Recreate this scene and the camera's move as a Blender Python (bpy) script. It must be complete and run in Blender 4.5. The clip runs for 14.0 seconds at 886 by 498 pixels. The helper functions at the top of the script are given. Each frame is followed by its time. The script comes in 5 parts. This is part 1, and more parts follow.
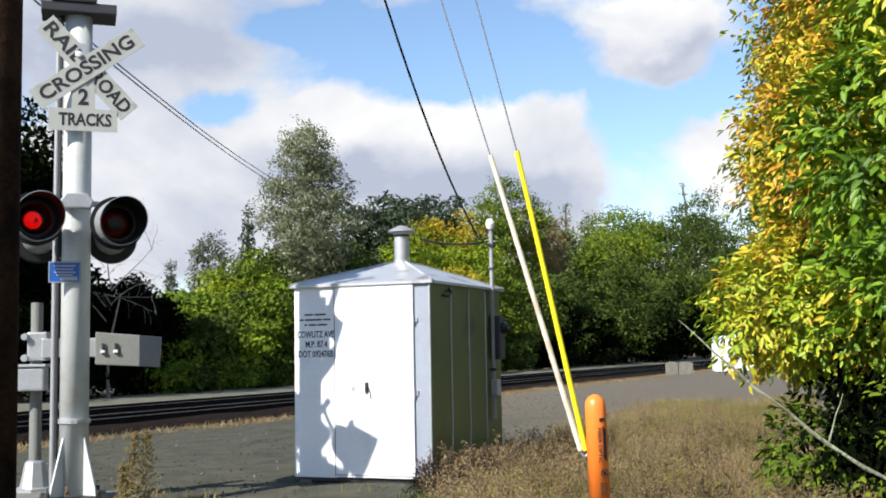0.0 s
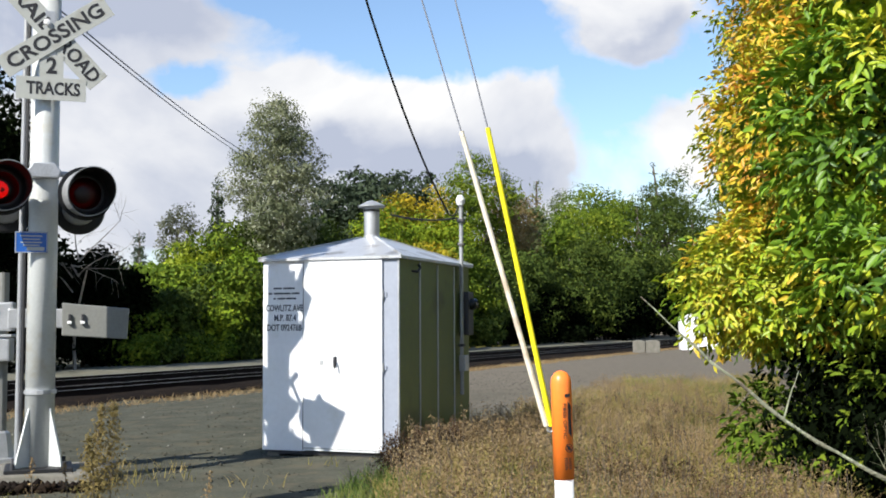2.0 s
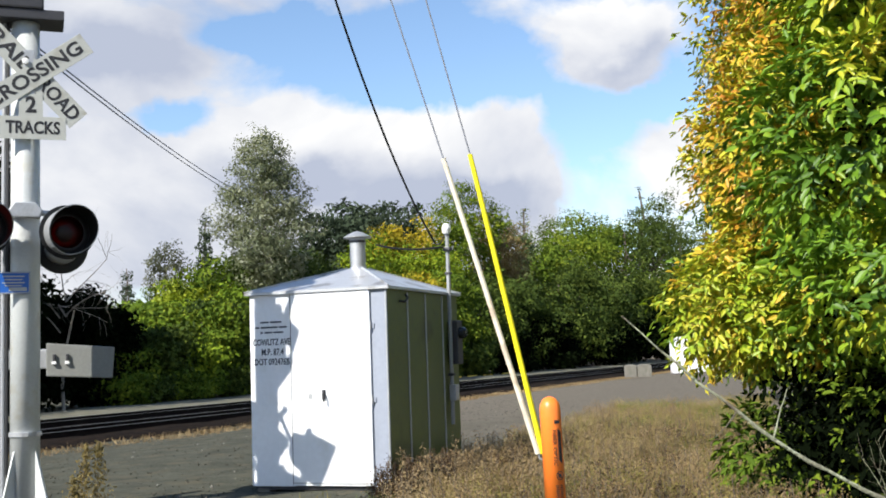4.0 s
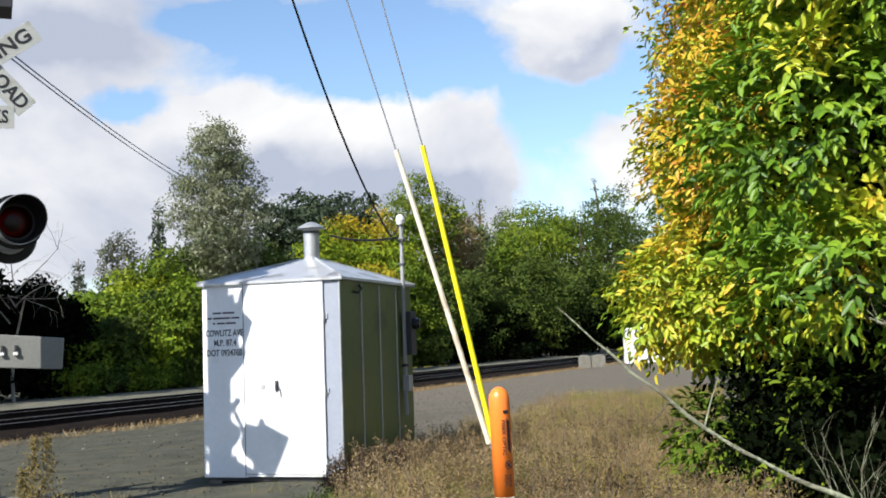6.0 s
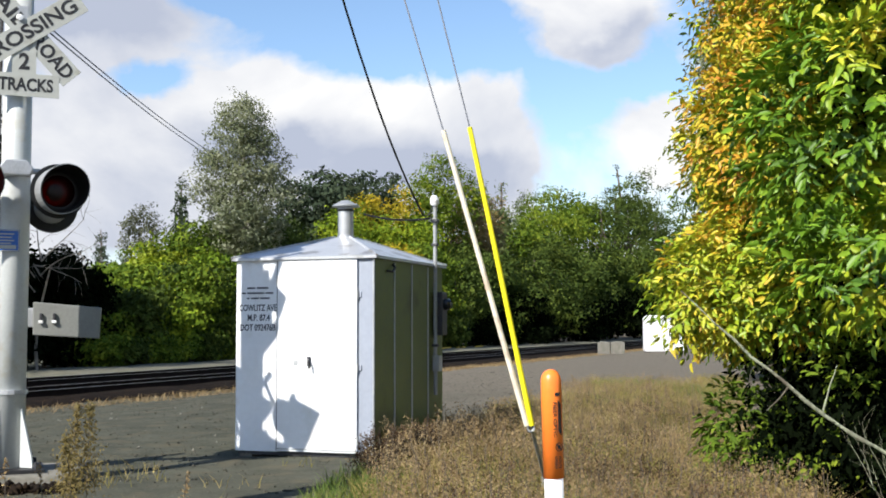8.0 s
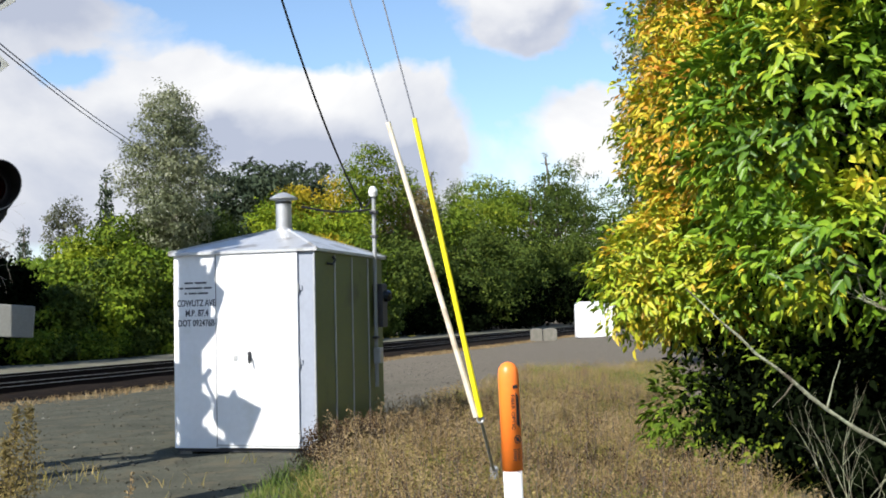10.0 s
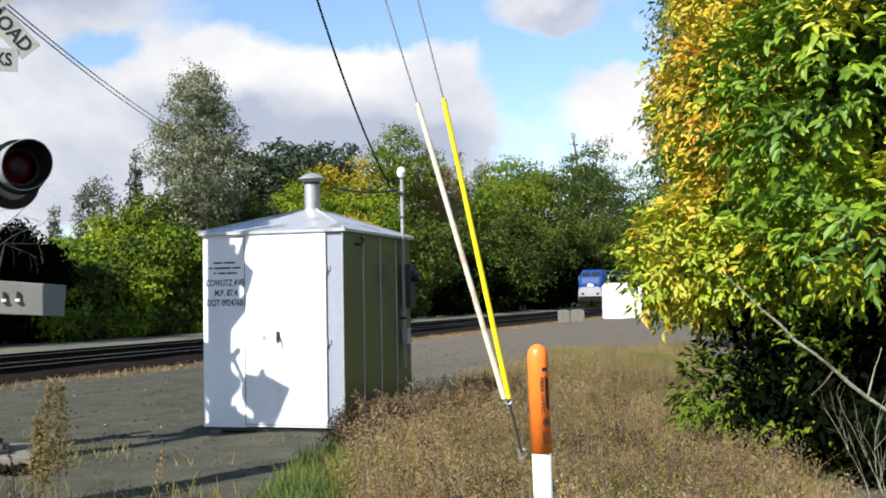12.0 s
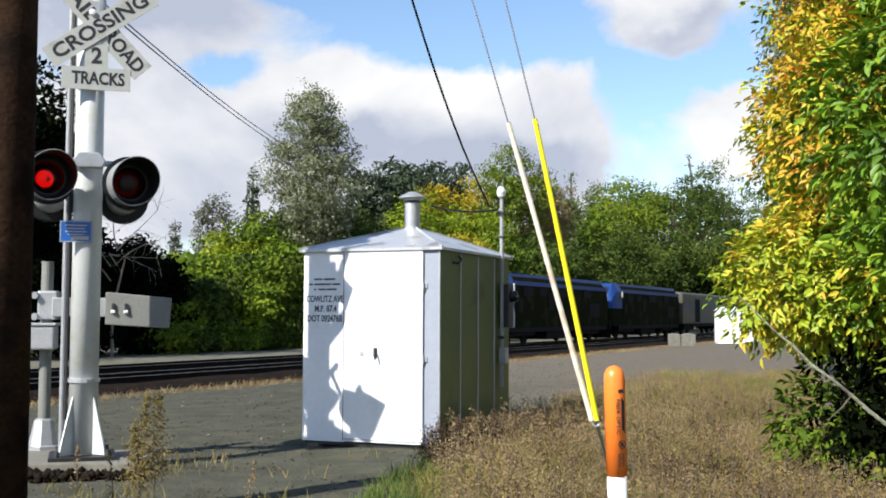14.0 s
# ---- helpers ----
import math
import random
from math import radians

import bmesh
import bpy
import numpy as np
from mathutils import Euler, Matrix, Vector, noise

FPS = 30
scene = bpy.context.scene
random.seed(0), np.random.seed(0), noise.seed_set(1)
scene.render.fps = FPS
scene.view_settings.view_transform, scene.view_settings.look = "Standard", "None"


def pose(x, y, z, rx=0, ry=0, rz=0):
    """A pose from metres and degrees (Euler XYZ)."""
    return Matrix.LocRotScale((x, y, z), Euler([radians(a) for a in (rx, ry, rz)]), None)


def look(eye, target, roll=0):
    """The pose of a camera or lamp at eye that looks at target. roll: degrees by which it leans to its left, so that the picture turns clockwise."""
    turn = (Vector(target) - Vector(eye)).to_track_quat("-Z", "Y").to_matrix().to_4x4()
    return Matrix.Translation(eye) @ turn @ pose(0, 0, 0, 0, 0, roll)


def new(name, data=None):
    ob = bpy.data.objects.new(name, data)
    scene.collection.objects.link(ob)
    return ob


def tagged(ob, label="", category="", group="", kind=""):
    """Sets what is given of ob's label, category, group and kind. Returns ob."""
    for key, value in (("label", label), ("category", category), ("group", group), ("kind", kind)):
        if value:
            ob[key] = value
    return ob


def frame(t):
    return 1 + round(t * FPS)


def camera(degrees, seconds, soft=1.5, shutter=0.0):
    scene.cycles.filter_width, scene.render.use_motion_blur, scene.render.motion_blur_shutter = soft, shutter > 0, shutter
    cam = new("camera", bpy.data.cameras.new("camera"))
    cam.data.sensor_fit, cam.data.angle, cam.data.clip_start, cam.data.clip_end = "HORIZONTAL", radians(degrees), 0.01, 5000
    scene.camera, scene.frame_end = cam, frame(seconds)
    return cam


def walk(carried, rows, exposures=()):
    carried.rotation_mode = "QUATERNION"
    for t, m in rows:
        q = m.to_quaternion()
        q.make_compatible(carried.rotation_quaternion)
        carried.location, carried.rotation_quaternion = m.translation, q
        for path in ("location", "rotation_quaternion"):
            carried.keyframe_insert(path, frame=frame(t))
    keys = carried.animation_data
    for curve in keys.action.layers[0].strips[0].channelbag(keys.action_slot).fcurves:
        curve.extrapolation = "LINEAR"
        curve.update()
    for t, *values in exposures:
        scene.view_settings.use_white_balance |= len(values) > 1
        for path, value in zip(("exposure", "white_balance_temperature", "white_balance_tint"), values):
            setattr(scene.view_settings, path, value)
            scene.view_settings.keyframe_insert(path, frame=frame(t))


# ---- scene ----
cam = camera(43.6, 14.0, soft=1.8)
PATH = [
    (0, (0.121, 0.796, 1.507), (0.061, 2.787, 1.689), -1.0),
    (0.5, (0.11, 0.798, 1.509), (0.11, 2.793, 1.647), 0.4),
    (1, (0.113, 0.768, 1.502), (0.112, 2.765, 1.627), 0.3),
    (1.5, (0.124, 0.788, 1.504), (0.15, 2.783, 1.64), 0.1),
    (2, (0.127, 0.773, 1.503), (0.12, 2.768, 1.641), -0.3),
    (4.5, (0.163, 0.846, 1.491), (0.182, 2.836, 1.692), -2.1),
    (5, (0.172, 0.782, 1.487), (0.212, 2.771, 1.69), -1.5),
    (5.5, (0.18, 0.786, 1.493), (0.255, 2.775, 1.691), -2.0),
    (6, (0.181, 0.812, 1.495), (0.274, 2.802, 1.667), -2.0),
    (6.5, (0.169, 0.803, 1.495), (0.243, 2.796, 1.645), -1.7),
    (7, (0.144, 0.804, 1.494), (0.266, 2.795, 1.637), -1.4),
    (7.5, (0.089, 0.808, 1.492), (0.167, 2.801, 1.64), -0.3),
    (8, (-0.001, 0.792, 1.491), (0.057, 2.787, 1.631), -0.2),
    (8.5, (-0.084, 0.83, 1.498), (0.036, 2.821, 1.643), 0.2),
    (11, (-0.12, 0.858, 1.522), (0.071, 2.846, 1.628), -1.5),
    (11.5, (-0.119, 0.882, 1.525), (0.034, 2.873, 1.638), -1.1),
    (12, (-0.127, 0.867, 1.522), (0.007, 2.861, 1.607), -1.0),
    (12.5, (-0.112, 0.885, 1.525), (0.02, 2.878, 1.613), -0.7),
    (13, (-0.092, 0.867, 1.521), (0.021, 2.862, 1.593), -0.9),
    (13.5, (-0.02, 0.872, 1.523), (-0.102, 2.868, 1.613), -0.1),
    (14, (0.035, 0.829, 1.514), (-0.032, 2.824, 1.636), 0.2),
]
walk(cam, [(t, look(eye, target, roll)) for t, eye, target, roll in PATH], exposures=[(0.0, 0.74), (14.0, 0.74)])

# ---- light ----
SUN_AZ = radians(222.4)      # compass-like heading of the sun, clockwise from +y
SUN_EL = radians(38.9)
sun_dir = Vector((math.sin(SUN_AZ) * math.cos(SUN_EL), math.cos(SUN_AZ) * math.cos(SUN_EL), math.sin(SUN_EL)))
sun = new("sun", bpy.data.lights.new("sun", "SUN"))
sun.data.energy, sun.data.angle, sun.data.color = 5.0, radians(0.55), (1.0, 0.955, 0.88)
sun.matrix_world = sun_dir.to_track_quat("Z", "Y").to_matrix().to_4x4()


def build_world():
    w = bpy.data.worlds.new("sky")
    scene.world = w
    w.use_nodes = True
    nt = w.node_tree
    N, L = nt.nodes, nt.links
    N.clear()

    def node(kind, **kw):
        n = N.new(kind)
        for k, v in kw.items():
            n.inputs[k].default_value = v
        return n

    def math_node(op, a, b, clamp=False):
        n = N.new("ShaderNodeMath")
        n.operation, n.use_clamp = op, clamp
        for i, v in enumerate((a, b)):
            if isinstance(v, (int, float)):
                n.inputs[i].default_value = v
            else:
                L.new(v, n.inputs[i])
        return n.outputs[0]

    out = N.new("ShaderNodeOutputWorld")
    sky = N.new("ShaderNodeTexSky")
    sky.sky_type, sky.sun_disc = "NISHITA", False
    sky.sun_elevation, sky.sun_rotation = SUN_EL, SUN_AZ
    sky.air_density, sky.dust_density, sky.ozone_density = 1.0, 0.1, 3.0
    coord = N.new("ShaderNodeTexCoord")
    stretch = N.new("ShaderNodeMapping")
    stretch.inputs["Scale"].default_value = (1.0, 1.0, 1.6)
    stretch.inputs["Location"].default_value = (CLOUD_SHIFT)
    L.new(coord.outputs["Generated"], stretch.inputs["Vector"])
    sep = N.new("ShaderNodeSeparateXYZ")
    L.new(coord.outputs["Generated"], sep.inputs[0])
    big = node("ShaderNodeTexNoise", Scale=4.6, Detail=12.0, Roughness=0.56, Distortion=0.3)
    L.new(stretch.outputs[0], big.inputs["Vector"])
    # billows bend the outlines of the cloud banks
    billow = node("ShaderNodeTexNoise", Scale=9.0, Detail=5.0, Roughness=0.55)
    L.new(coord.outputs["Generated"], billow.inputs["Vector"])
    bend = N.new("ShaderNodeVectorMath")
    bend.operation = "MULTIPLY_ADD"
    bend.inputs[1].default_value = (0.09, 0.09, 0.09)
    L.new(billow.outputs["Color"], bend.inputs[0])
    L.new(coord.outputs["Generated"], bend.inputs[2])

    def bank(az, el, wide, high, soft=1.0):
        """1 in the middle of a cloud or gap, 0 past its edge; degrees."""
        c = (math.sin(radians(az)) * math.cos(radians(el)), math.cos(radians(az)) * math.cos(radians(el)), math.sin(radians(el)))
        sub, mul, ln = N.new("ShaderNodeVectorMath"), N.new("ShaderNodeVectorMath"), N.new("ShaderNodeVectorMath")
        sub.operation, mul.operation, ln.operation = "SUBTRACT", "MULTIPLY", "LENGTH"
        sub.inputs[1].default_value = [v + 0.045 for v in c]
        mul.inputs[1].default_value = (1 / radians(wide), 1.0, 1 / radians(high))
        L.new(bend.outputs[0], sub.inputs[0])
        L.new(sub.outputs[0], mul.inputs[0])
        L.new(mul.outputs[0], ln.inputs[0])
        r = N.new("ShaderNodeMapRange")
        r.interpolation_type = "SMOOTHSTEP"
        r.inputs[1].default_value, r.inputs[2].default_value = 1.0 + 0.35 * soft, 1.0 - 0.65 * soft
        L.new(ln.outputs["Value"], r.inputs[0])
        return r.outputs[0]

    # more cloud low down, broken blue higher up
    cover = math_node("MULTIPLY_ADD", sep.outputs["Z"], -0.45)
    cover.node.inputs[2].default_value = 0.135
    dens = math_node("ADD", big.outputs["Fac"], cover)
    for weight, lobes in ((0.17, CLOUD_BANKS), (-0.17, BLUE_GAPS)):
        for lobe in lobes:
            up = math_node("MULTIPLY_ADD", bank(*lobe), weight)
            L.new(dens, up.node.inputs[2])
            dens = up
    ramp = N.new("ShaderNodeValToRGB")
    ramp.color_ramp.elements[0].position, ramp.color_ramp.elements[1].position = 0.46, 0.60
    L.new(dens, ramp.inputs[0])
    # light tops, grey undersides: the same noise, sampled a little higher
    lift = N.new("ShaderNodeVectorMath")
    lift.operation = "ADD"
    lift.inputs[1].default_value = (-0.03, -0.02, 0.07)
    L.new(stretch.outputs[0], lift.inputs[0])
    above = node("ShaderNodeTexNoise", Scale=4.6, Detail=7.0, Roughness=0.52, Distortion=0.3)
    L.new(lift.outputs[0], above.inputs["Vector"])
    dull = above.outputs["Fac"]
    for lobe in GREY_BASES:
        up = math_node("MULTIPLY_ADD", bank(*lobe), 0.16)
        L.new(dull, up.node.inputs[2])
        dull = up
    shade = N.new("ShaderNodeValToRGB")
    shade.color_ramp.elements[0].position, shade.color_ramp.elements[0].color = 0.40, (1.0, 1.0, 1.0, 1)
    shade.color_ramp.elements[1].position, shade.color_ramp.elements[1].color = 0.72, (0.50, 0.55, 0.68, 1)
    L.new(dull, shade.inputs[0])
    blue = N.new("ShaderNodeBackground")
    blue.inputs["Strength"].default_value = 0.115
    L.new(sky.outputs[0], blue.inputs["Color"])
    white = N.new("ShaderNodeBackground")
    white.inputs["Strength"].default_value = 0.62
    L.new(shade.outputs[0], white.inputs["Color"])
    mix = N.new("ShaderNodeMixShader")
    L.new(ramp.outputs[0], mix.inputs[0])
    L.new(blue.outputs[0], mix.inputs[1])
    L.new(white.outputs[0], mix.inputs[2])
    L.new(mix.outputs[0], out.inputs[0])


CLOUD_SHIFT = (0.35, 0.1, 0.2)
# azimuth, elevation, half width, half height, softness
CLOUD_BANKS = ((-6.2, 11.6, 6.6, 2.6), (1.2, 10.0, 5.5, 3.0), (5.6, 9.8, 3.4, 2.6), (9.4, 15.2, 4.4, 2.1), (12.4, 9.2, 3.2, 2.6), (-16.5, 15.0, 5.5, 2.6), (-10.0, 6.8, 12.0, 3.0), (-17.0, 9.0, 5.0, 2.6))
BLUE_GAPS = ((-0.6, 15.6, 5.2, 2.6), (7.6, 12.0, 2.6, 2.9), (-8.5, 16.6, 4.0, 1.3), (3.5, 14.3, 3.2, 2.0), (12.8, 12.7, 3.0, 1.1), (-14.0, 12.2, 2.4, 1.0))
GREY_BASES = ((-3.5, 8.6, 6.5, 1.7), (-17.5, 15.4, 6.0, 1.6), (10.5, 14.2, 3.6, 1.0), (-8.0, 9.2, 4.0, 1.6), (3.0, 7.8, 6.0, 1.2))
build_world()


# ---- materials ----
def paint(name, colour, rough=0.6, metal=0.0, vary=0.25, scale=6.0, bump=0.15, second=None, spots=0.35, coat=0.0, bump_scale=None, per_piece=0.0, spec=0.5):
    """A surface with two scales of tone, fine relief and, if given, stains of a second colour."""
    m = bpy.data.materials.new(name)
    m.use_nodes = True
    nt = m.node_tree
    N, L = nt.nodes, nt.links
    b = N["Principled BSDF"]
    b.inputs["Metallic"].default_value = metal
    b.inputs["Coat Weight"].default_value = coat
    b.inputs["Specular IOR Level"].default_value = spec
    tc = N.new("ShaderNodeTexCoord")
    fine, broad = N.new("ShaderNodeTexNoise"), N.new("ShaderNodeTexNoise")
    fine.inputs["Scale"].default_value, fine.inputs["Detail"].default_value = scale * 7, 6
    broad.inputs["Scale"].default_value, broad.inputs["Detail"].default_value = scale * 0.6, 5
    for n in (fine, broad):
        L.new(tc.outputs["Object"], n.inputs["Vector"])
    tone = N.new("ShaderNodeMix")
    tone.data_type = "FLOAT"
    tone.inputs[0].default_value = 0.5
    L.new(fine.outputs["Fac"], tone.inputs[2])
    L.new(broad.outputs["Fac"], tone.inputs[3])
    ramp = N.new("ShaderNodeValToRGB")
    lo = [c * (1 - vary) for c in colour]
    hi = [min(1, c * (1 + vary)) for c in colour]
    ramp.color_ramp.elements[0].position, ramp.color_ramp.elements[0].color = 0.32, (*lo, 1)
    ramp.color_ramp.elements[1].position, ramp.color_ramp.elements[1].color = 0.68, (*hi, 1)
    L.new(tone.outputs[0], ramp.inputs[0])
    col = ramp.outputs[0]
    if second:
        st = N.new("ShaderNodeTexNoise")
        st.inputs["Scale"].default_value, st.inputs["Detail"].default_value = scale * 0.9, 8
        L.new(tc.outputs["Object"], st.inputs["Vector"])
        sr = N.new("ShaderNodeValToRGB")
        sr.color_ramp.elements[0].position, sr.color_ramp.elements[1].position = 0.62 - spots * 0.3, 0.72 - spots * 0.2
        L.new(st.outputs["Fac"], sr.inputs[0])
        mx = N.new("ShaderNodeMix")
        mx.data_type = "RGBA"
        L.new(sr.outputs[0], mx.inputs[0])
        L.new(col, mx.inputs[6])
        mx.inputs[7].default_value = (*second, 1)
        col = mx.outputs[2]
    if per_piece:
        info = N.new("ShaderNodeObjectInfo")
        hs = N.new("ShaderNodeHueSaturation")
        mr = N.new("ShaderNodeMapRange")
        mr.inputs[3].default_value, mr.inputs[4].default_value = 1 - per_piece, 1 + per_piece
        L.new(info.outputs["Random"], mr.inputs[0])
        L.new(mr.outputs[0], hs.inputs["Value"])
        L.new(col, hs.inputs["Color"])
        col = hs.outputs[0]
    L.new(col, b.inputs["Base Color"])
    rr = N.new("ShaderNodeMapRange")
    rr.inputs[3].default_value, rr.inputs[4].default_value = max(0.03, rough - 0.12), min(1, rough + 0.12)
    L.new(fine.outputs["Fac"], rr.inputs[0])
    L.new(rr.outputs[0], b.inputs["Roughness"])
    if bump:
        bp = N.new("ShaderNodeBump")
        bp.inputs["Strength"].default_value, bp.inputs["Distance"].default_value = bump, 0.01
        if bump_scale:
            bn = N.new("ShaderNodeTexNoise")
            bn.inputs["Scale"].default_value, bn.inputs["Detail"].default_value = bump_scale, 6
            L.new(tc.outputs["Object"], bn.inputs["Vector"])
            L.new(bn.outputs["Fac"], bp.inputs["Height"])
        else:
            L.new(fine.outputs["Fac"], bp.inputs["Height"])
        L.new(bp.outputs[0], b.inputs["Normal"])
    return m


def foliage(name, stops, patch=0.35, gloss=0.45, through_light=0.35, shift=0.0, spec=0.4, scatter_share=0.34):
    """Leaves: each leaf takes its own tone, and broad patches turn towards the later stops."""
    m = bpy.data.materials.new(name)
    m.use_nodes = True
    nt = m.node_tree
    N, L = nt.nodes, nt.links
    b = N["Principled BSDF"]
    geo, tc = N.new("ShaderNodeNewGeometry"), N.new("ShaderNodeTexCoord")
    ns = N.new("ShaderNodeTexNoise")
    ns.inputs["Scale"].default_value, ns.inputs["Detail"].default_value = patch, 3
    L.new(tc.outputs["Object"], ns.inputs["Vector"])
    sp = N.new("ShaderNodeMapRange")
    sp.inputs[1].default_value, sp.inputs[2].default_value = 0.3, 0.7
    L.new(ns.outputs["Fac"], sp.inputs[0])
    mx = N.new("ShaderNodeMix")
    mx.data_type = "FLOAT"
    mx.inputs[0].default_value = scatter_share
    L.new(sp.outputs[0], mx.inputs[2])
    L.new(geo.outputs["Random Per Island"], mx.inputs[3])
    ad = N.new("ShaderNodeMath")
    ad.operation, ad.use_clamp = "ADD", True
    ad.inputs[1].default_value = shift
    L.new(mx.outputs[0], ad.inputs[0])
    ramp = N.new("ShaderNodeValToRGB")
    els = ramp.color_ramp.elements
    els[0].position, els[0].color = stops[0][0], (*stops[0][1], 1)
    els[1].position, els[1].color = stops[-1][0], (*stops[-1][1], 1)
    for p, c in stops[1:-1]:
        e = els.new(p)
        e.color = (*c, 1)
    L.new(ad.outputs[0], ramp.inputs[0])
    L.new(ramp.outputs[0], b.inputs["Base Color"])
    b.inputs["Roughness"].default_value = gloss
    b.inputs["Specular IOR Level"].default_value = spec
    tr = N.new("ShaderNodeBsdfTranslucent")
    L.new(ramp.outputs[0], tr.inputs["Color"])
    ms = N.new("ShaderNodeMixShader")
    ms.inputs[0].default_value = through_light
    L.new(b.outputs[0], ms.inputs[1])
    L.new(tr.outputs[0], ms.inputs[2])
    L.new(ms.outputs[0], N["Material Output"].inputs["Surface"])
    return m


def glow(name, colour, strength):
    m = bpy.data.materials.new(name)
    m.use_nodes = True
    b = m.node_tree.nodes["Principled BSDF"]
    b.inputs["Base Color"].default_value = (*colour, 1)
    b.inputs["Emission Color"].default_value = (*colour, 1)
    b.inputs["Emission Strength"].default_value = strength
    return m


def red_glass():
    m = bpy.data.materials.new("red_glass")
    m.use_nodes = True
    nt = m.node_tree
    N, L = nt.nodes, nt.links
    t, g, mx = N.new("ShaderNodeBsdfTransparent"), N["Principled BSDF"], N.new("ShaderNodeMixShader")
    t.inputs[0].default_value = (0.24, 0.005, 0.004, 1)
    g.inputs["Base Color"].default_value, g.inputs["Roughness"].default_value = (0.02, 0.001, 0.001, 1), 0.3
    mx.inputs[0].default_value = 0.4
    L.new(t.outputs[0], mx.inputs[1])
    L.new(g.outputs[0], mx.inputs[2])
    L.new(mx.outputs[0], N["Material Output"].inputs["Surface"])
    return m


def ground_mat():
    """Grey gravel with earth, grass and dust spread over it by noise and by the lie of the yard."""
    m = paint("gravel_earth", (0.064, 0.065, 0.049), spec=0.08, rough=0.95, vary=0.5, scale=3.0, bump=0.9, second=(0.088, 0.080, 0.055), spots=0.3, bump_scale=26)
    nt = m.node_tree
    N, L = nt.nodes, nt.links
    b = N["Principled BSDF"]
    old = b.inputs["Base Color"].links[0].from_socket
    tc, dot, ns = N.new("ShaderNodeTexCoord"), N.new("ShaderNodeVectorMath"), N.new("ShaderNodeTexNoise")
    dot.operation = "DOT_PRODUCT"
    dot.inputs[1].default_value = (1.0, 0.3, 0.0)
    L.new(tc.outputs["Object"], dot.inputs[0])
    ns.inputs["Scale"].default_value, ns.inputs["Detail"].default_value = 0.35, 6
    L.new(tc.outputs["Object"], ns.inputs["Vector"])
    wob = N.new("ShaderNodeMath")
    wob.operation = "MULTIPLY_ADD"
    wob.inputs[1].default_value = 9.0
    L.new(ns.outputs["Fac"], wob.inputs[0])
    L.new(dot.outputs["Value"], wob.inputs[2])
    rng = N.new("ShaderNodeMapRange")
    rng.inputs[1].default_value, rng.inputs[2].default_value = 9.0, 15.0
    L.new(wob.outputs[0], rng.inputs[0])
    mx = N.new("ShaderNodeMix")
    mx.data_type, mx.blend_type = "RGBA", "MIX"
    gr = N.new("ShaderNodeTexNoise")
    gr.inputs["Scale"].default_value, gr.inputs["Detail"].default_value = 9.0, 6
    L.new(tc.outputs["Object"], gr.inputs["Vector"])
    cr = N.new("ShaderNodeValToRGB")
    cr.color_ramp.elements[0].position, cr.color_ramp.elements[0].color = 0.35, (0.10, 0.086, 0.066, 1)
    cr.color_ramp.elements[1].position, cr.color_ramp.elements[1].color = 0.65, (0.16, 0.14, 0.11, 1)
    L.new(gr.outputs["Fac"], cr.inputs[0])
    L.new(rng.outputs[0], mx.inputs[0])
    L.new(old, mx.inputs[6])
    L.new(cr.outputs[0], mx.inputs[7])
    L.new(mx.outputs[2], b.inputs["Base Color"])
    return m


M_ground = ground_mat()
M_ballast = paint("ballast", (0.013, 0.010, 0.008), 0.95, spec=0.03, vary=0.5, scale=5, bump=1.0, second=(0.022, 0.015, 0.010), bump_scale=18)
M_access = paint("pale_gravel", (0.14, 0.135, 0.105), 0.95, spec=0.1, vary=0.25, scale=2.5, bump=0.6, second=(0.13, 0.125, 0.08))
M_sleeper = paint("creosote_timber", (0.012, 0.009, 0.007), 0.9, spec=0.05, vary=0.4, scale=6, bump=0.5, per_piece=0.3)
M_rail_side = paint("rusty_rail", (0.012, 0.008, 0.006), 0.85, spec=0.1, vary=0.4, scale=8)
M_rail_top = paint("polished_rail", (0.4, 0.38, 0.36), 0.4, metal=1.0, vary=0.1)
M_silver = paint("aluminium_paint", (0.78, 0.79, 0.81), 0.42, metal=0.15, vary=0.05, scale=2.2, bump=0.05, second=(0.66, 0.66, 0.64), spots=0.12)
# olive holds the side wall's shade and the greenery reflected in it
M_shed_side = paint("shade_olive_aluminium", (0.145, 0.172, 0.05), 0.42, metal=0.1, spec=0.25, vary=0.2, scale=1.6, bump=0.06, second=(0.095, 0.105, 0.04), spots=0.25)
# blue-grey puts the corner strip's shade into the colour; also on hinge leaves
M_shade_grey = paint("shade_grey_paint", (0.29, 0.32, 0.385), 0.5, metal=0.2, vary=0.08, scale=3, bump=0.05)
M_roof = paint("galvanised_roof", (0.52, 0.53, 0.55), 0.38, metal=0.45, vary=0.14, scale=4, bump=0.08, second=(0.28, 0.27, 0.26), spots=0.2)
M_galv = paint("galvanised_steel", (0.43, 0.44, 0.45), 0.45, metal=0.55, vary=0.18, scale=9, bump=0.1)
M_mast = paint("aluminium_mast", (0.55, 0.57, 0.56), 0.5, metal=0.12, vary=0.08, scale=5, bump=0.06, second=(0.5, 0.49, 0.43), spots=0.2)
M_darksteel = paint("dark_steel", (0.05, 0.05, 0.055), 0.5, metal=0.4, vary=0.2, scale=8)
M_black = paint("flat_black", (0.008, 0.008, 0.009), 0.6, vary=0.2, scale=8, bump=0.04)
M_hood_out = paint("hood_paint", (0.33, 0.34, 0.35), 0.45, metal=0.3, vary=0.15, scale=9, bump=0.05)
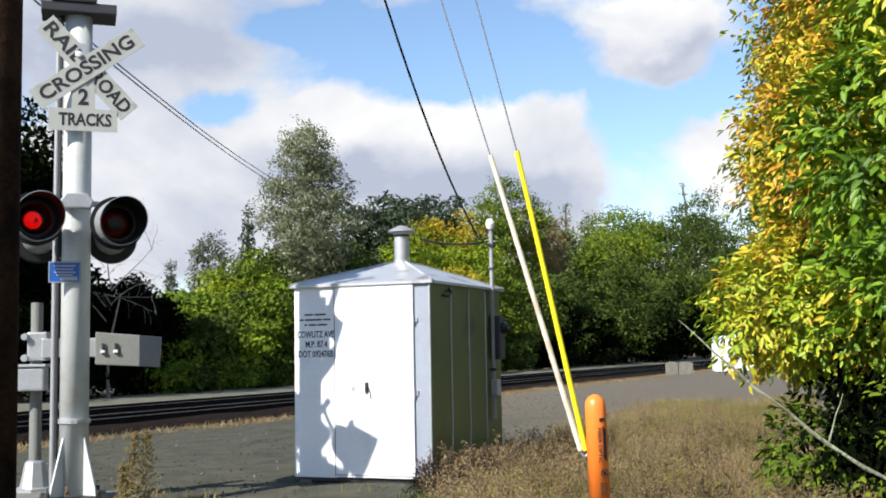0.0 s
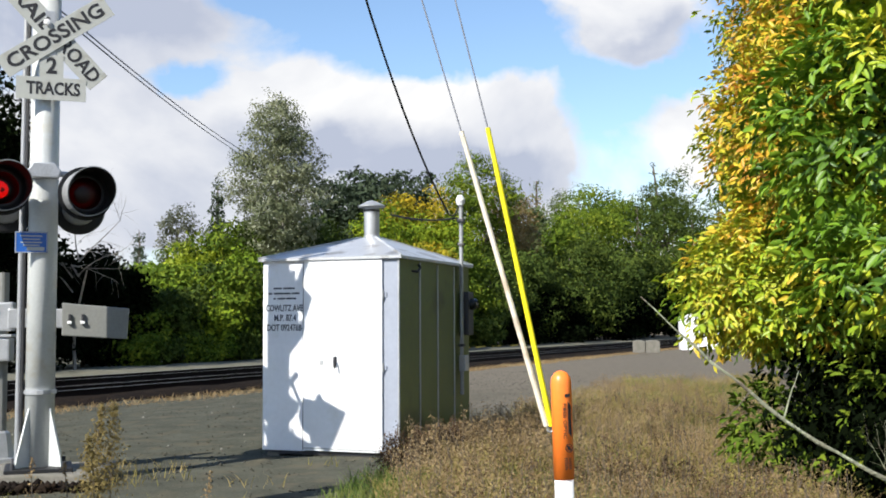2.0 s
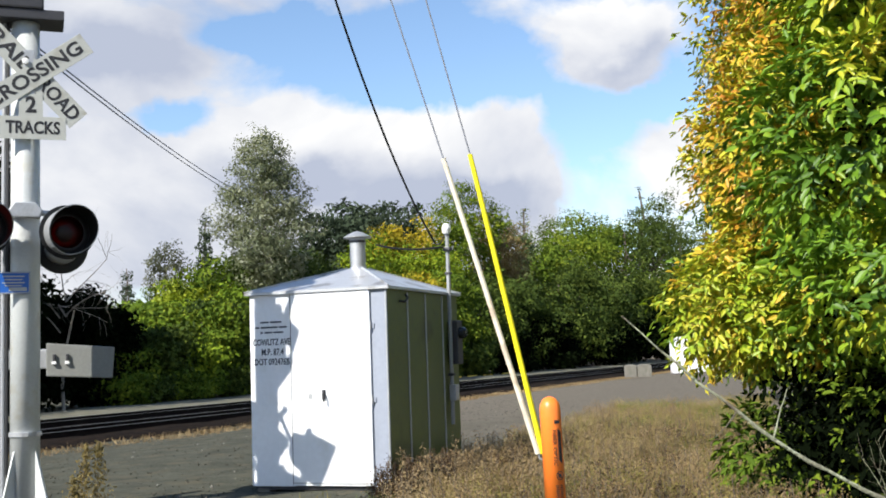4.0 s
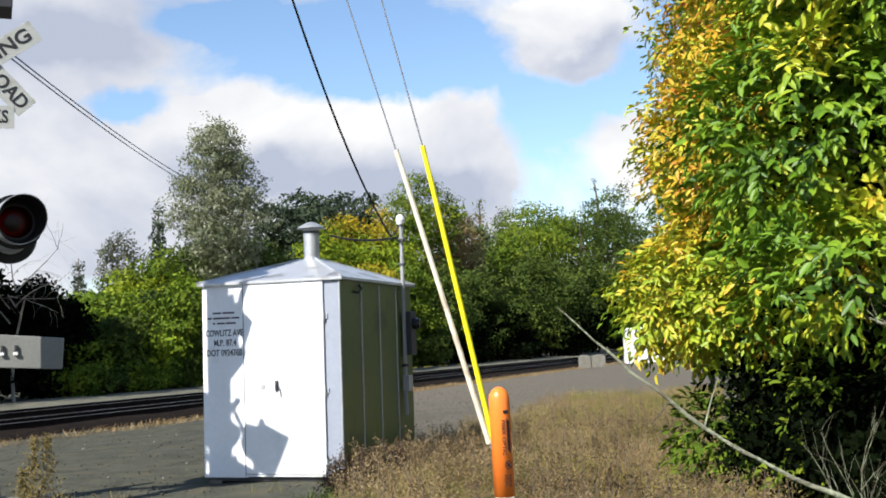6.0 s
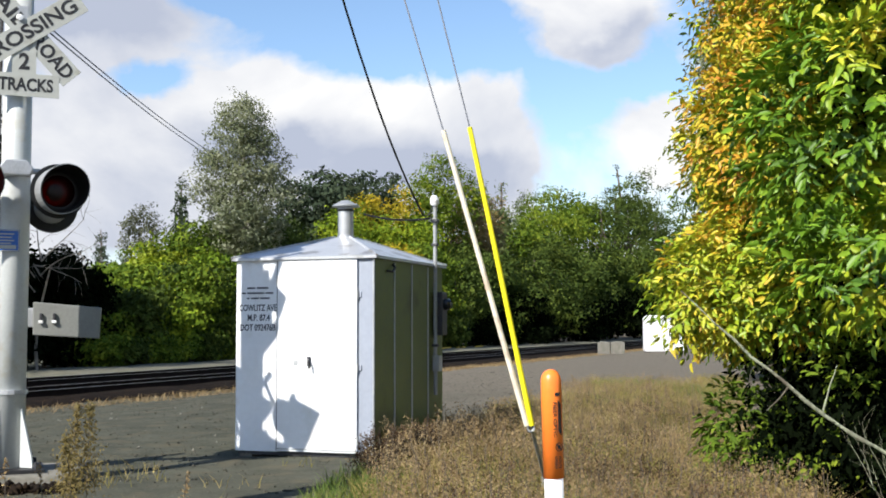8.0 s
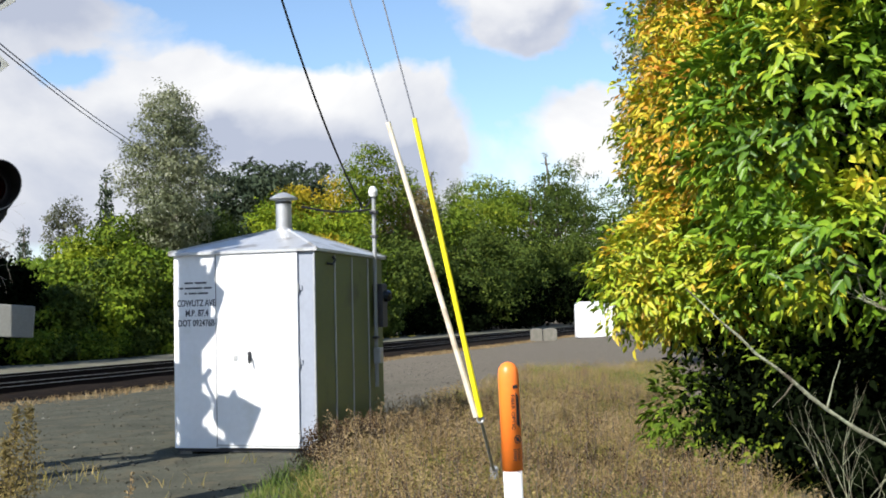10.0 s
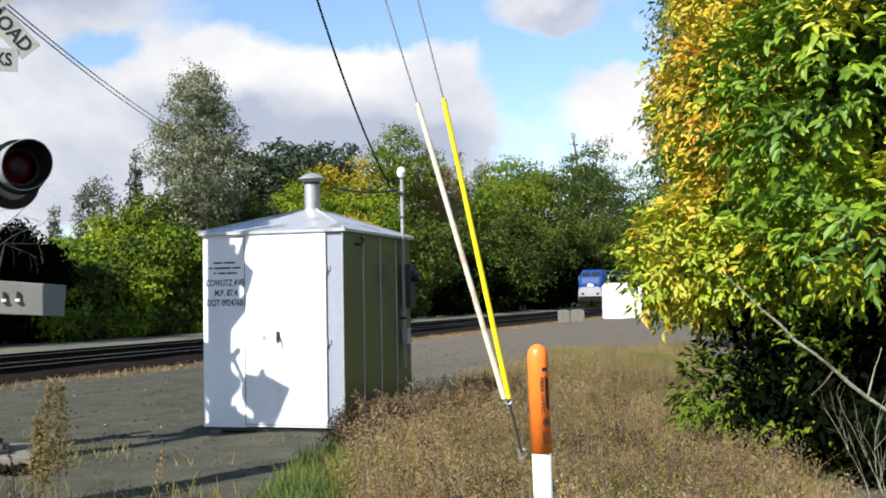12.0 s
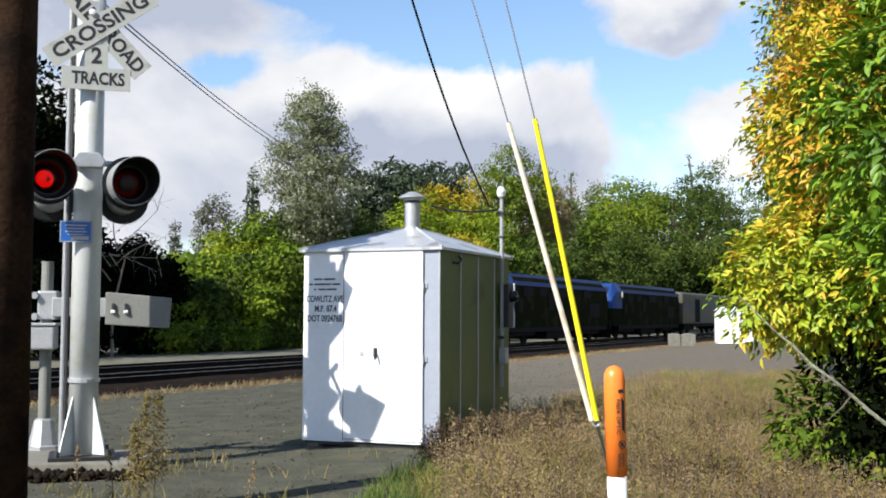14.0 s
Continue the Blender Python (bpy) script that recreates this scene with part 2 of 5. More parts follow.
M_sign = paint("sign_white", (0.40, 0.41, 0.38), 0.5, vary=0.05, scale=6, bump=0.03, second=(0.34, 0.34, 0.3), spots=0.2)
M_ink = paint("sign_black", (0.015, 0.015, 0.018), 0.55, vary=0.1)
M_faded = paint("stencil_ink", (0.045, 0.05, 0.065), 0.7, vary=0.25, scale=20)
M_bluesign = paint("sign_blue", (0.015, 0.105, 0.42), 0.4, vary=0.08, scale=8, bump=0.02)
M_concrete = paint("old_concrete", (0.16, 0.15, 0.125), 0.92, vary=0.25, scale=4, bump=0.5, second=(0.13, 0.125, 0.1), spots=0.4)
M_orange = paint("orange_plastic", (0.95, 0.22, 0.03), 0.36, vary=0.06, scale=6, bump=0.03, second=(0.8, 0.2, 0.05), spots=0.15)
M_whiteplastic = paint("white_plastic", (0.8, 0.8, 0.8), 0.45, vary=0.05, scale=6, bump=0.03)
M_yellow = paint("yellow_plastic", (0.93, 0.80, 0.02), 0.4, vary=0.06, scale=5, bump=0.03)
M_cream = paint("faded_guard", (0.80, 0.72, 0.58), 0.5, vary=0.08, scale=6, bump=0.03, second=(0.62, 0.5, 0.38), spots=0.2)
M_wood = paint("pole_wood", (0.03, 0.0165, 0.010), 0.95, spec=0.05, vary=0.5, scale=4, bump=0.8, second=(0.012, 0.008, 0.006), spots=0.5)
M_wire = paint("black_cable", (0.012, 0.012, 0.014), 0.6, vary=0.1, bump=0)
M_greywire = paint("grey_cable", (0.16, 0.17, 0.2), 0.6, vary=0.1, bump=0)
M_bark = paint("bark", (0.10, 0.08, 0.06), 0.95, vary=0.4, scale=5, bump=0.8)
M_palebark = paint("pale_bark", (0.24, 0.225, 0.195), 0.9, vary=0.35, scale=6, bump=0.6, second=(0.14, 0.12, 0.1))
M_lichen = paint("lichen_branch", (0.13, 0.11, 0.08), 0.95, spec=0.1, vary=0.4, scale=12, bump=0.9, second=(0.32, 0.34, 0.23), spots=0.7, bump_scale=90)
M_lens_red = red_glass()
M_bulb = glow("lit_bulb", (1.0, 0.09, 0.05), 2.6)
M_headlight = glow("headlight", (1.0, 0.97, 0.9), 2.5)
M_glass = paint("dark_glass", (0.02, 0.025, 0.03), 0.08, vary=0.1, bump=0)
M_tr_blue = paint("train_blue", (0.010, 0.045, 0.19), 0.5, vary=0.08, scale=1.2, bump=0.02, spec=0.2)
# silver made near black: shade and reflected dark trees are in the colour
M_tr_darkened = paint("train_silver_darkened", (0.010, 0.012, 0.004), 0.7, spec=0.01, metal=0.0, vary=0.12, scale=1.0, bump=0.03, second=(0.022, 0.022, 0.011), spots=0.3)
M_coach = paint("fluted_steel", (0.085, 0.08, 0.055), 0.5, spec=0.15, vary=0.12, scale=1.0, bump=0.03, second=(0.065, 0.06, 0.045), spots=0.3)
M_tr_white = paint("train_white", (0.34, 0.35, 0.37), 0.4, vary=0.06, scale=1.5, bump=0.02)
M_tr_dark = paint("running_gear", (0.012, 0.011, 0.011), 0.85, spec=0.1, vary=0.3, scale=3)
M_kerb = paint("yellow_kerb", (0.75, 0.52, 0.06), 0.8, vary=0.2, scale=5, bump=0.3)
M_carpaint = paint("car_paint", (0.7, 0.72, 0.75), 0.25, vary=0.04, coat=0.6, bump=0)
M_boxwhite = paint("white_fibreglass", (0.82, 0.82, 0.84), 0.5, vary=0.04, scale=2, bump=0.05)

# leaf tones
HEDGE = [(0.0, (0.045, 0.105, 0.010)), (0.28, (0.135, 0.25, 0.016)), (0.48, (0.30, 0.385, 0.022)), (0.64, (0.50, 0.46, 0.034)), (0.8, (0.56, 0.34, 0.026)), (1.0, (0.46, 0.17, 0.022))]
L_hedge = foliage("hedge_leaves", HEDGE, patch=0.8, shift=-0.21, scatter_share=0.24, spec=0.35, through_light=0.2)
L_hedge_mid = foliage("turning_hedge_leaves", HEDGE, patch=0.8, shift=-0.08, scatter_share=0.25, through_light=0.2)
L_hedge_gold = foliage("golden_hedge_leaves", HEDGE, patch=0.9, shift=0.015, scatter_share=0.3, through_light=0.22)
L_hedge_far = foliage("grey_green_leaves", [(0.0, (0.05, 0.085, 0.025)), (0.5, (0.12, 0.16, 0.05)), (1.0, (0.2, 0.21, 0.07))], patch=0.5)
L_green = foliage("green_leaves", [(0.0, (0.018, 0.042, 0.006)), (0.5, (0.095, 0.15, 0.012)), (1.0, (0.27, 0.30, 0.025))], patch=0.22, gloss=0.75, spec=0.12, through_light=0.16, scatter_share=0.45)
L_bright = foliage("bright_leaves", [(0.0, (0.03, 0.07, 0.008)), (0.5, (0.15, 0.22, 0.014)), (1.0, (0.37, 0.40, 0.022))], patch=0.22, gloss=0.75, spec=0.12, through_light=0.16, scatter_share=0.45)
L_yellow = foliage("turning_leaves", [(0.0, (0.09, 0.13, 0.012)), (0.5, (0.29, 0.24, 0.016)), (1.0, (0.46, 0.29, 0.02))], patch=0.25, gloss=0.75, spec=0.12, through_light=0.18)
L_dark = foliage("dark_leaves", [(0.0, (0.012, 0.024, 0.006)), (0.5, (0.05, 0.078, 0.013)), (1.0, (0.13, 0.165, 0.025))], patch=0.22, through_light=0.14, gloss=0.75, spec=0.1, scatter_share=0.45)
L_lime = foliage("lime_leaves", [(0.0, (0.12, 0.18, 0.012)), (0.5, (0.30, 0.36, 0.02)), (1.0, (0.45, 0.47, 0.03))], patch=0.14, gloss=0.65)
L_conifer = foliage("conifer_leaves", [(0.0, (0.022, 0.036, 0.022)), (0.5, (0.05, 0.07, 0.04)), (1.0, (0.085, 0.105, 0.055))], patch=0.2, through_light=0.15, gloss=0.8, spec=0.1)
# near-black leaf colour stands in for deep shade, with few greener leaves
L_black = foliage("shade_black_leaves", [(0.0, (0.0025, 0.004, 0.002)), (0.75, (0.005, 0.008, 0.003)), (1.0, (0.02, 0.034, 0.009))], patch=0.25, through_light=0.05, gloss=0.9, spec=0.0)
L_poplar = foliage("poplar_leaves", [(0.0, (0.07, 0.088, 0.045)), (0.5, (0.16, 0.18, 0.09)), (1.0, (0.32, 0.33, 0.2))], patch=0.3)
L_tan = foliage("tan_leaves", [(0.0, (0.13, 0.11, 0.04)), (0.5, (0.24, 0.17, 0.06)), (1.0, (0.32, 0.22, 0.09))], patch=0.3)
L_drygrass = foliage("dry_grass", [(0.0, (0.085, 0.105, 0.022)), (0.4, (0.215, 0.195, 0.048)), (0.7, (0.33, 0.255, 0.10)), (1.0, (0.50, 0.40, 0.18))], patch=0.9, gloss=0.85, through_light=0.25, spec=0.1)
L_greengrass = foliage("green_grass", [(0.0, (0.05, 0.10, 0.015)), (0.6, (0.12, 0.18, 0.03)), (1.0, (0.26, 0.24, 0.08))], patch=0.9, gloss=0.7)
L_darkweed = foliage("dark_weeds", [(0.0, (0.025, 0.018, 0.010)), (0.5, (0.07, 0.042, 0.022)), (1.0, (0.15, 0.09, 0.05))], patch=1.5, gloss=0.9, through_light=0.1, spec=0.1)
L_tanweed = foliage("tan_weeds", [(0.0, (0.10, 0.085, 0.03)), (0.5, (0.19, 0.145, 0.045)), (1.0, (0.30, 0.21, 0.07))], patch=1.2, gloss=0.8, through_light=0.25)
L_olive = foliage("olive_leaves", [(0.0, (0.04, 0.05, 0.025)), (0.5, (0.09, 0.10, 0.05)), (1.0, (0.17, 0.17, 0.09))], patch=0.3)
L_brownweed = foliage("brown_weeds", [(0.0, (0.15, 0.105, 0.05)), (0.5, (0.255, 0.178, 0.088)), (1.0, (0.44, 0.34, 0.19))], patch=0.9, gloss=0.85, through_light=0.2, spec=0.1)


# ---- building tools ----
def thing(name, label, category, at=(0, 0, 0), rz=0.0, group="", kind=""):
    ob = new(name)
    ob.matrix_world = pose(*at, 0, 0, rz)
    return tagged(ob, label, category, group, kind)


def part(name, bm, material, parent, label="", smooth=False, at=None):
    me = bpy.data.meshes.new(name)
    if smooth:
        for f in bm.faces:
            f.smooth = len(f.verts) <= 4
    bm.to_mesh(me)
    bm.free()
    me.materials.append(material)
    ob = new(name, me)
    ob.parent = parent
    if at is not None:
        ob.matrix_basis = at
    if label:
        ob["label"] = label
    return ob


def single(name, bm, material, label, category, at=(0, 0, 0), rz=0.0, kind="", group="", smooth=False):
    ob = part(name, bm, material, None, smooth=smooth)
    ob.matrix_world = pose(*at, 0, 0, rz)
    return tagged(ob, label, category, group, kind)


def box(c, s, bevel=0.0, m=None, bm=None):
    own = bmesh.new()
    bmesh.ops.create_cube(own, size=1, matrix=Matrix.Translation(c) @ Matrix.Diagonal((*s, 1)))
    if bevel:
        bmesh.ops.bevel(own, geom=own.edges[:], offset=bevel, segments=2, profile=0.6, affect="EDGES")
    if m is not None:
        bmesh.ops.transform(own, matrix=m, verts=own.verts)
    return join(bm, own)


def join(bm, own):
    if bm is None:
        return own
    me = bpy.data.meshes.new("tmp")
    own.to_mesh(me)
    own.free()
    bm.from_mesh(me)
    bpy.data.meshes.remove(me)
    return bm


def tube(points, radii, seg=10, bm=None, caps=True):
    """A round bar along points, with a radius at each."""
    bm = bm if bm is not None else bmesh.new()
    pts = [Vector(p) for p in points]
    if isinstance(radii, (int, float)):
        radii = [radii] * len(pts)
    rings, side = [], None
    for i, p in enumerate(pts):
        d = (pts[min(i + 1, len(pts) - 1)] - pts[max(i - 1, 0)]).normalized()
        if side is None:
            side = d.orthogonal().normalized()
        side = (side - d * side.dot(d)).normalized()
        up = d.cross(side)
        rings.append([bm.verts.new(p + radii[i] * (math.cos(a) * side + math.sin(a) * up)) for a in (2 * math.pi * k / seg for k in range(seg))])
    for a, b in zip(rings, rings[1:]):
        for k in range(seg):
            bm.faces.new((a[k], a[(k + 1) % seg], b[(k + 1) % seg], b[k]))
    if caps:
        bm.faces.new(rings[0][::-1])
        bm.faces.new(rings[-1])
    return bm


def lathe(profile, seg=28, m=None, bm=None):
    """A round form about z from (radius, height) pairs."""
    own = bmesh.new()
    rings = []
    for r, z in profile:
        if r < 1e-5:
            rings.append([own.verts.new((0, 0, z))])
        else:
            rings.append([own.verts.new((r * math.cos(2 * math.pi * k / seg), r * math.sin(2 * math.pi * k / seg), z)) for k in range(seg)])
    for a, b in zip(rings, rings[1:]):
        for k in range(seg):
            q = (k + 1) % seg
            if len(a) == 1 and len(b) > 1:
                own.faces.new((a[0], b[q], b[k]))
            elif len(b) == 1 and len(a) > 1:
                own.faces.new((a[k], a[q], b[0]))
            elif len(a) > 1:
                own.faces.new((a[k], a[q], b[q], b[k]))
    bmesh.ops.recalc_face_normals(own, faces=own.faces)
    if m is not None:
        bmesh.ops.transform(own, matrix=m, verts=own.verts)
    return join(bm, own)


def prism(outline, depth, bevel=0.0, m=None, bm=None):
    """An outline in x and z, as deep as given along y, centred on y = 0."""
    own = bmesh.new()
    vs = [own.verts.new((x, -depth / 2, z)) for x, z in outline]
    f = own.faces.new(vs)
    r = bmesh.ops.extrude_face_region(own, geom=[f])
    bmesh.ops.translate(own, verts=[v for v in r["geom"] if isinstance(v, bmesh.types.BMVert)], vec=(0, depth, 0))
    bmesh.ops.recalc_face_normals(own, faces=own.faces)
    if bevel:
        bmesh.ops.bevel(own, geom=own.edges[:], offset=bevel, segments=2, profile=0.6, affect="EDGES")
    if m is not None:
        bmesh.ops.transform(own, matrix=m, verts=own.verts)
    return join(bm, own)


def lettering(text, size, material, parent, m, width=None, depth=0.004, squeeze=1.0, bold=0.0):
    """Raised letters in the built-in font, facing -y, centred on the pose m."""
    cu = bpy.data.curves.new("letters", "FONT")
    cu.body, cu.size, cu.extrude, cu.align_x, cu.align_y = text, size, depth, "CENTER", "CENTER"
    cu.resolution_u = 3
    cu.offset = size * bold
    tmp = new("letters", cu)
    bpy.context.view_layer.update()
    me = bpy.data.meshes.new_from_object(tmp.evaluated_get(bpy.context.evaluated_depsgraph_get()))
    bpy.data.objects.remove(tmp)
    xs = [v.co.x for v in me.vertices]
    k = width / (max(xs) - min(xs)) if width else squeeze
    me.transform(Matrix.Diagonal((k, 1, 1, 1)))
    me.transform(Euler((radians(90), 0, 0)).to_matrix().to_4x4())
    me.materials.clear()
    me.materials.append(material)
    me.name = "lettering"
    ob = new("lettering", me)
    ob.parent = parent
    ob.matrix_basis = m
    return ob


def raw_mesh(name, verts, quads, material):
    """A mesh straight from arrays."""
    me = bpy.data.meshes.new(name)
    verts, quads = np.asarray(verts, np.float32), np.asarray(quads, np.int32)
    n, k = quads.shape
    me.vertices.add(len(verts))
    me.vertices.foreach_set("co", verts.ravel())
    me.loops.add(n * k)
    me.loops.foreach_set("vertex_index", quads.ravel())
    me.polygons.add(n)
    me.polygons.foreach_set("loop_start", np.arange(0, n * k, k, dtype=np.int32))
    me.update(calc_edges=True)
    me.materials.append(material)
    return me


def leaf_cloud(points, outward, size, rng, aspect=0.5, droop=0.25, jitter=0.9):
    """Folded four-cornered leaves at points; outward gives the way that their faces tend to look."""
    n = len(points)
    nrm = outward + rng.normal(0, jitter, (n, 3))
    nrm /= np.linalg.norm(nrm, axis=1, keepdims=True) + 1e-9
    along = np.cross(nrm, rng.normal(0, 1, (n, 3)))
    along /= np.linalg.norm(along, axis=1, keepdims=True) + 1e-9
    along[:, 2] -= droop
    across = np.cross(nrm, along)
    across /= np.linalg.norm(across, axis=1, keepdims=True) + 1e-9
    s = size * rng.uniform(0.6, 1.35, (n, 1))
    v = np.empty((n, 4, 3))
    v[:, 0] = points - along * s * 0.5
    v[:, 1] = points + across * s * aspect * 0.5 + nrm * s * 0.08
    v[:, 2] = points + along * s * 0.5
    v[:, 3] = points - across * s * aspect * 0.5 + nrm * s * 0.08
    return v.reshape(-1, 3), np.arange(n * 4).reshape(n, 4)


def crown_points(blobs, clumps, per, spread, rng, hollow=0.55, floor=None):
    """Leaf places in clumps on the outer part of ellipsoids (x, y, z, rx, ry, rz)."""
    blobs = np.array(blobs, float)
    w = (blobs[:, 3] * blobs[:, 4] * blobs[:, 5]) ** (2 / 3)
    pick = rng.choice(len(blobs), clumps, p=w / w.sum())
    d = rng.normal(0, 1, (clumps, 3))
    d /= np.linalg.norm(d, axis=1, keepdims=True)
    r = hollow + (1 - hollow) * rng.uniform(0, 1, (clumps, 1)) ** 0.6
    r *= rng.uniform(0.88, 1.08, (clumps, 1))
    c = blobs[pick, :3] + d * r * blobs[pick, 3:]
    if floor is not None:
        keep = c[:, 2] > floor
        c, d = c[keep], d[keep]
    k = len(c)
    tilt = np.clip(rng.normal(0, 1, (k, per, 3)), -1.7, 1.7) * spread * np.array((1, 1, 0.55))
    p = (c[:, None] + tilt).reshape(-1, 3)
    o = np.repeat(d + np.array((0, 0, 0.5)), per, axis=0)
    return p, o


def crown(name, parent, material, blobs, clumps, per, spread, size, seed, aspect=0.55, hollow=0.55, floor=None, label="", droop=0.25, jitter=0.75):
    rng = np.random.default_rng(seed)
    p, o = crown_points(blobs, clumps, per, spread, rng, hollow, floor)
    v, q = leaf_cloud(p, o, size, rng, aspect, droop, jitter)
    ob = new(name, raw_mesh(name, v, q, material))
    ob.parent = parent
    if label:
        ob["label"] = label
    return ob


def spray_leaves(blobs, sprays, leaves, reach, size, rng, hollow=0.75, floor=None, aspect=0.42):
    """Leafy shoots on the outer part of ellipsoids: pointed oval leaves, folded on the midrib, set in turn along each shoot."""
    blobs = np.array(blobs, float)
    w = (blobs[:, 3] * blobs[:, 4] * blobs[:, 5]) ** (2 / 3)
    pick = rng.choice(len(blobs), sprays, p=w / w.sum())
    d = rng.normal(0, 1, (sprays, 3))
    d /= np.linalg.norm(d, axis=1, keepdims=True)
    r = (hollow + (1 - hollow) * rng.uniform(0, 1, (sprays, 1)) ** 0.6) * rng.uniform(0.85, 1.12, (sprays, 1))
    root = blobs[pick, :3] + d * r * blobs[pick, 3:]
    if floor is not None:
        keep = root[:, 2] > floor + rng.normal(0, 0.12, sprays)
        root, d = root[keep], d[keep]
    n = len(root)
    way = d + rng.normal(0, 0.45, (n, 3)) + np.array((0, 0, -0.05))
    way /= np.linalg.norm(way, axis=1, keepdims=True)
    turn = np.cross(way, np.array((0, 0, 1.0)) + rng.normal(0, 0.3, (n, 3)))
    turn /= np.linalg.norm(turn, axis=1, keepdims=True) + 1e-9
    f = (np.arange(leaves) + 0.5) / leaves
    side = np.where(np.arange(leaves) % 2 == 0, 1.0, -1.0)
    ln = reach * rng.uniform(0.6, 1.3, (n, 1, 1))
    p = root[:, None] + way[:, None] * ln * (f[None, :, None] - 0.5) + rng.normal(0, 0.02, (n, leaves, 3))
    p[..., 2] -= 0.25 * ln[..., 0] * f[None] ** 2
    along_ = way[:, None] * (0.35 + 0.6 * f[None, :, None]) + turn[:, None] * side[None, :, None] * (1.0 - 0.7 * f[None, :, None]) + rng.normal(0, 0.28, (n, leaves, 3))
    along_[..., 2] -= 0.35
    p, along_ = p.reshape(-1, 3), along_.reshape(-1, 3)
    along_ /= np.linalg.norm(along_, axis=1, keepdims=True) + 1e-9
    face = np.repeat(d + np.array((0, 0, 0.75)), leaves, axis=0) + rng.normal(0, 0.38, p.shape)
    across = np.cross(face, along_)
    across /= np.linalg.norm(across, axis=1, keepdims=True) + 1e-9
    up = np.cross(along_, across)
    m = len(p)
    s = size * rng.uniform(0.6, 1.25, (m, 1))
    v = np.empty((m, 6, 3))
    v[:, 0] = p
    v[:, 3] = p + along_ * s - up * s * 0.12
    for i, (a, b) in enumerate(((0.28, 0.46), (0.66, 0.40))):
        v[:, 1 + i] = p + along_ * s * a + across * s * aspect * b + up * s * 0.07
        v[:, 5 - i] = p + along_ * s * a - across * s * aspect * b + up * s * 0.07
    q = (np.arange(m)[:, None, None] * 6 + np.array(((0, 1, 2, 3), (0, 3, 4, 5)))[None]).reshape(-1, 4)
    return v.reshape(-1, 3), q


def limbs(parent, material, trunk, radius, ends, seed, seg=7, name="trunk"):
    """A tapered, slightly crooked trunk and limbs that part from it."""
    rng = random.Random(seed)
    bm = bmesh.new()
    base, top = Vector(trunk[0]), Vector(trunk[1])
    pts = [base.lerp(top, k / 6) + Vector((rng.uniform(-1, 1), rng.uniform(-1, 1), 0)) * (0.02 * (top - base).length * (0 < k < 6)) for k in range(7)]
    tube(pts, [radius * (1.25 if k == 0 else 1 - 0.12 * k) for k in range(7)], seg, bm)
    for e in ends:
        f = rng.uniform(0.3, 0.85)
        a = pts[int(f * 6)]
        b = Vector(e)
        mid = a.lerp(b, 0.5) + Vector((rng.uniform(-1, 1), rng.uniform(-1, 1), 0.6)) * 0.08 * (b - a).length
        tube([a, mid, b], [radius * 0.42, radius * 0.26, radius * 0.07], 5, bm)
    return part(name, bm, material, parent, smooth=True)


# ---- lie of the land: the railway runs to the right and away ----
TRACK_ANG = radians(23.5)
U = Vector((math.sin(TRACK_ANG), math.cos(TRACK_ANG), 0))
NN = Vector((math.cos(TRACK_ANG), -math.sin(TRACK_ANG), 0))      # across the line, towards the yard
C0 = Vector((0.42, 65.1, 0))                                     # on the far track's centre line
RAIL_TOP = -0.12


def along(s, off=0.0, z=0.0):
    """A place s metres up the far track and off metres towards the yard."""
    return C0 + U * s + NN * off + Vector((0, 0, z))


def lie(x, y):
    """Height of the ground: level round the cabin, a little lower along the line."""
    off = (x - C0.x) * NN.x + (y - C0.y) * NN.y
    k = min(1.0, max(0.0, (15.0 - off) / 8.5))
    k = k * k * (3 - 2 * k)
    far = max(0.0, -off - 12.0)
    return -0.42 * k + 0.03 * math.sin(x * 0.7 + 1.3) * math.cos(y * 0.45) + min(6.0, 0.05 * max(0.0, far - 6.0))


# ---- ground and railway ----
def build_ground():
    def steps(near, far, fine, grow):
        out, p, d = [0.0], 0.0, fine
        while p < far:
            if p > near:
                d *= grow
            p += d
            out.append(p)
        return out
    right = steps(14, 900, 0.45, 1.12)
    left = steps(24, 900, 0.45, 1.12)
    fwd = steps(34, 1500, 0.45, 1.10)
    back = steps(2, 300, 0.5, 1.3)
    xs = np.array([-v for v in left[:0:-1]] + right)
    ys = np.array([-v for v in back[:0:-1]] + fwd)
    gx, gy = np.meshgrid(xs, ys)
    rng = np.random.default_rng(5)
    gz = np.array([[lie(float(x), float(y)) for x in xs] for y in ys]) + rng.normal(0, 0.008, gx.shape)
    v = np.stack((gx, gy, gz), -1).reshape(-1, 3)
    w = len(xs)
    i = (np.arange(len(ys) - 1)[:, None] * w + np.arange(w - 1)[None, :]).ravel()
    q = np.stack((i, i + 1, i + w + 1, i + w), 1)
    ob = new("ground", raw_mesh("ground", v, q, M_ground))
    for p in ob.data.polygons:
        p.use_smooth = True
    tagged(ob, "grey gravel yard with patches of bare earth", "ground", kind="structure")


def strip(name, offs, s0, s1, material, label, category, step=2.0, rough=0.03, seed=1):
    """A long bed along the line: offs are (offset, height) pairs across it."""
    rng = np.random.default_rng(seed)
    n = int((s1 - s0) / step) + 1
    v, q = [], []
    for i in range(n):
        for o, z in offs:
            p = along(s0 + i * step, o + rng.normal(0, rough * 2), z + rng.normal(0, rough))
            v.append(tuple(p))
    w = len(offs)
    for i in range(n - 1):
        for k in range(w - 1):
            a = i * w + k
            q.append((a, a + 1, a + w + 1, a + w))
    ob = new(name, raw_mesh(name, v, q, material))
    return tagged(ob, label, category, kind="structure")


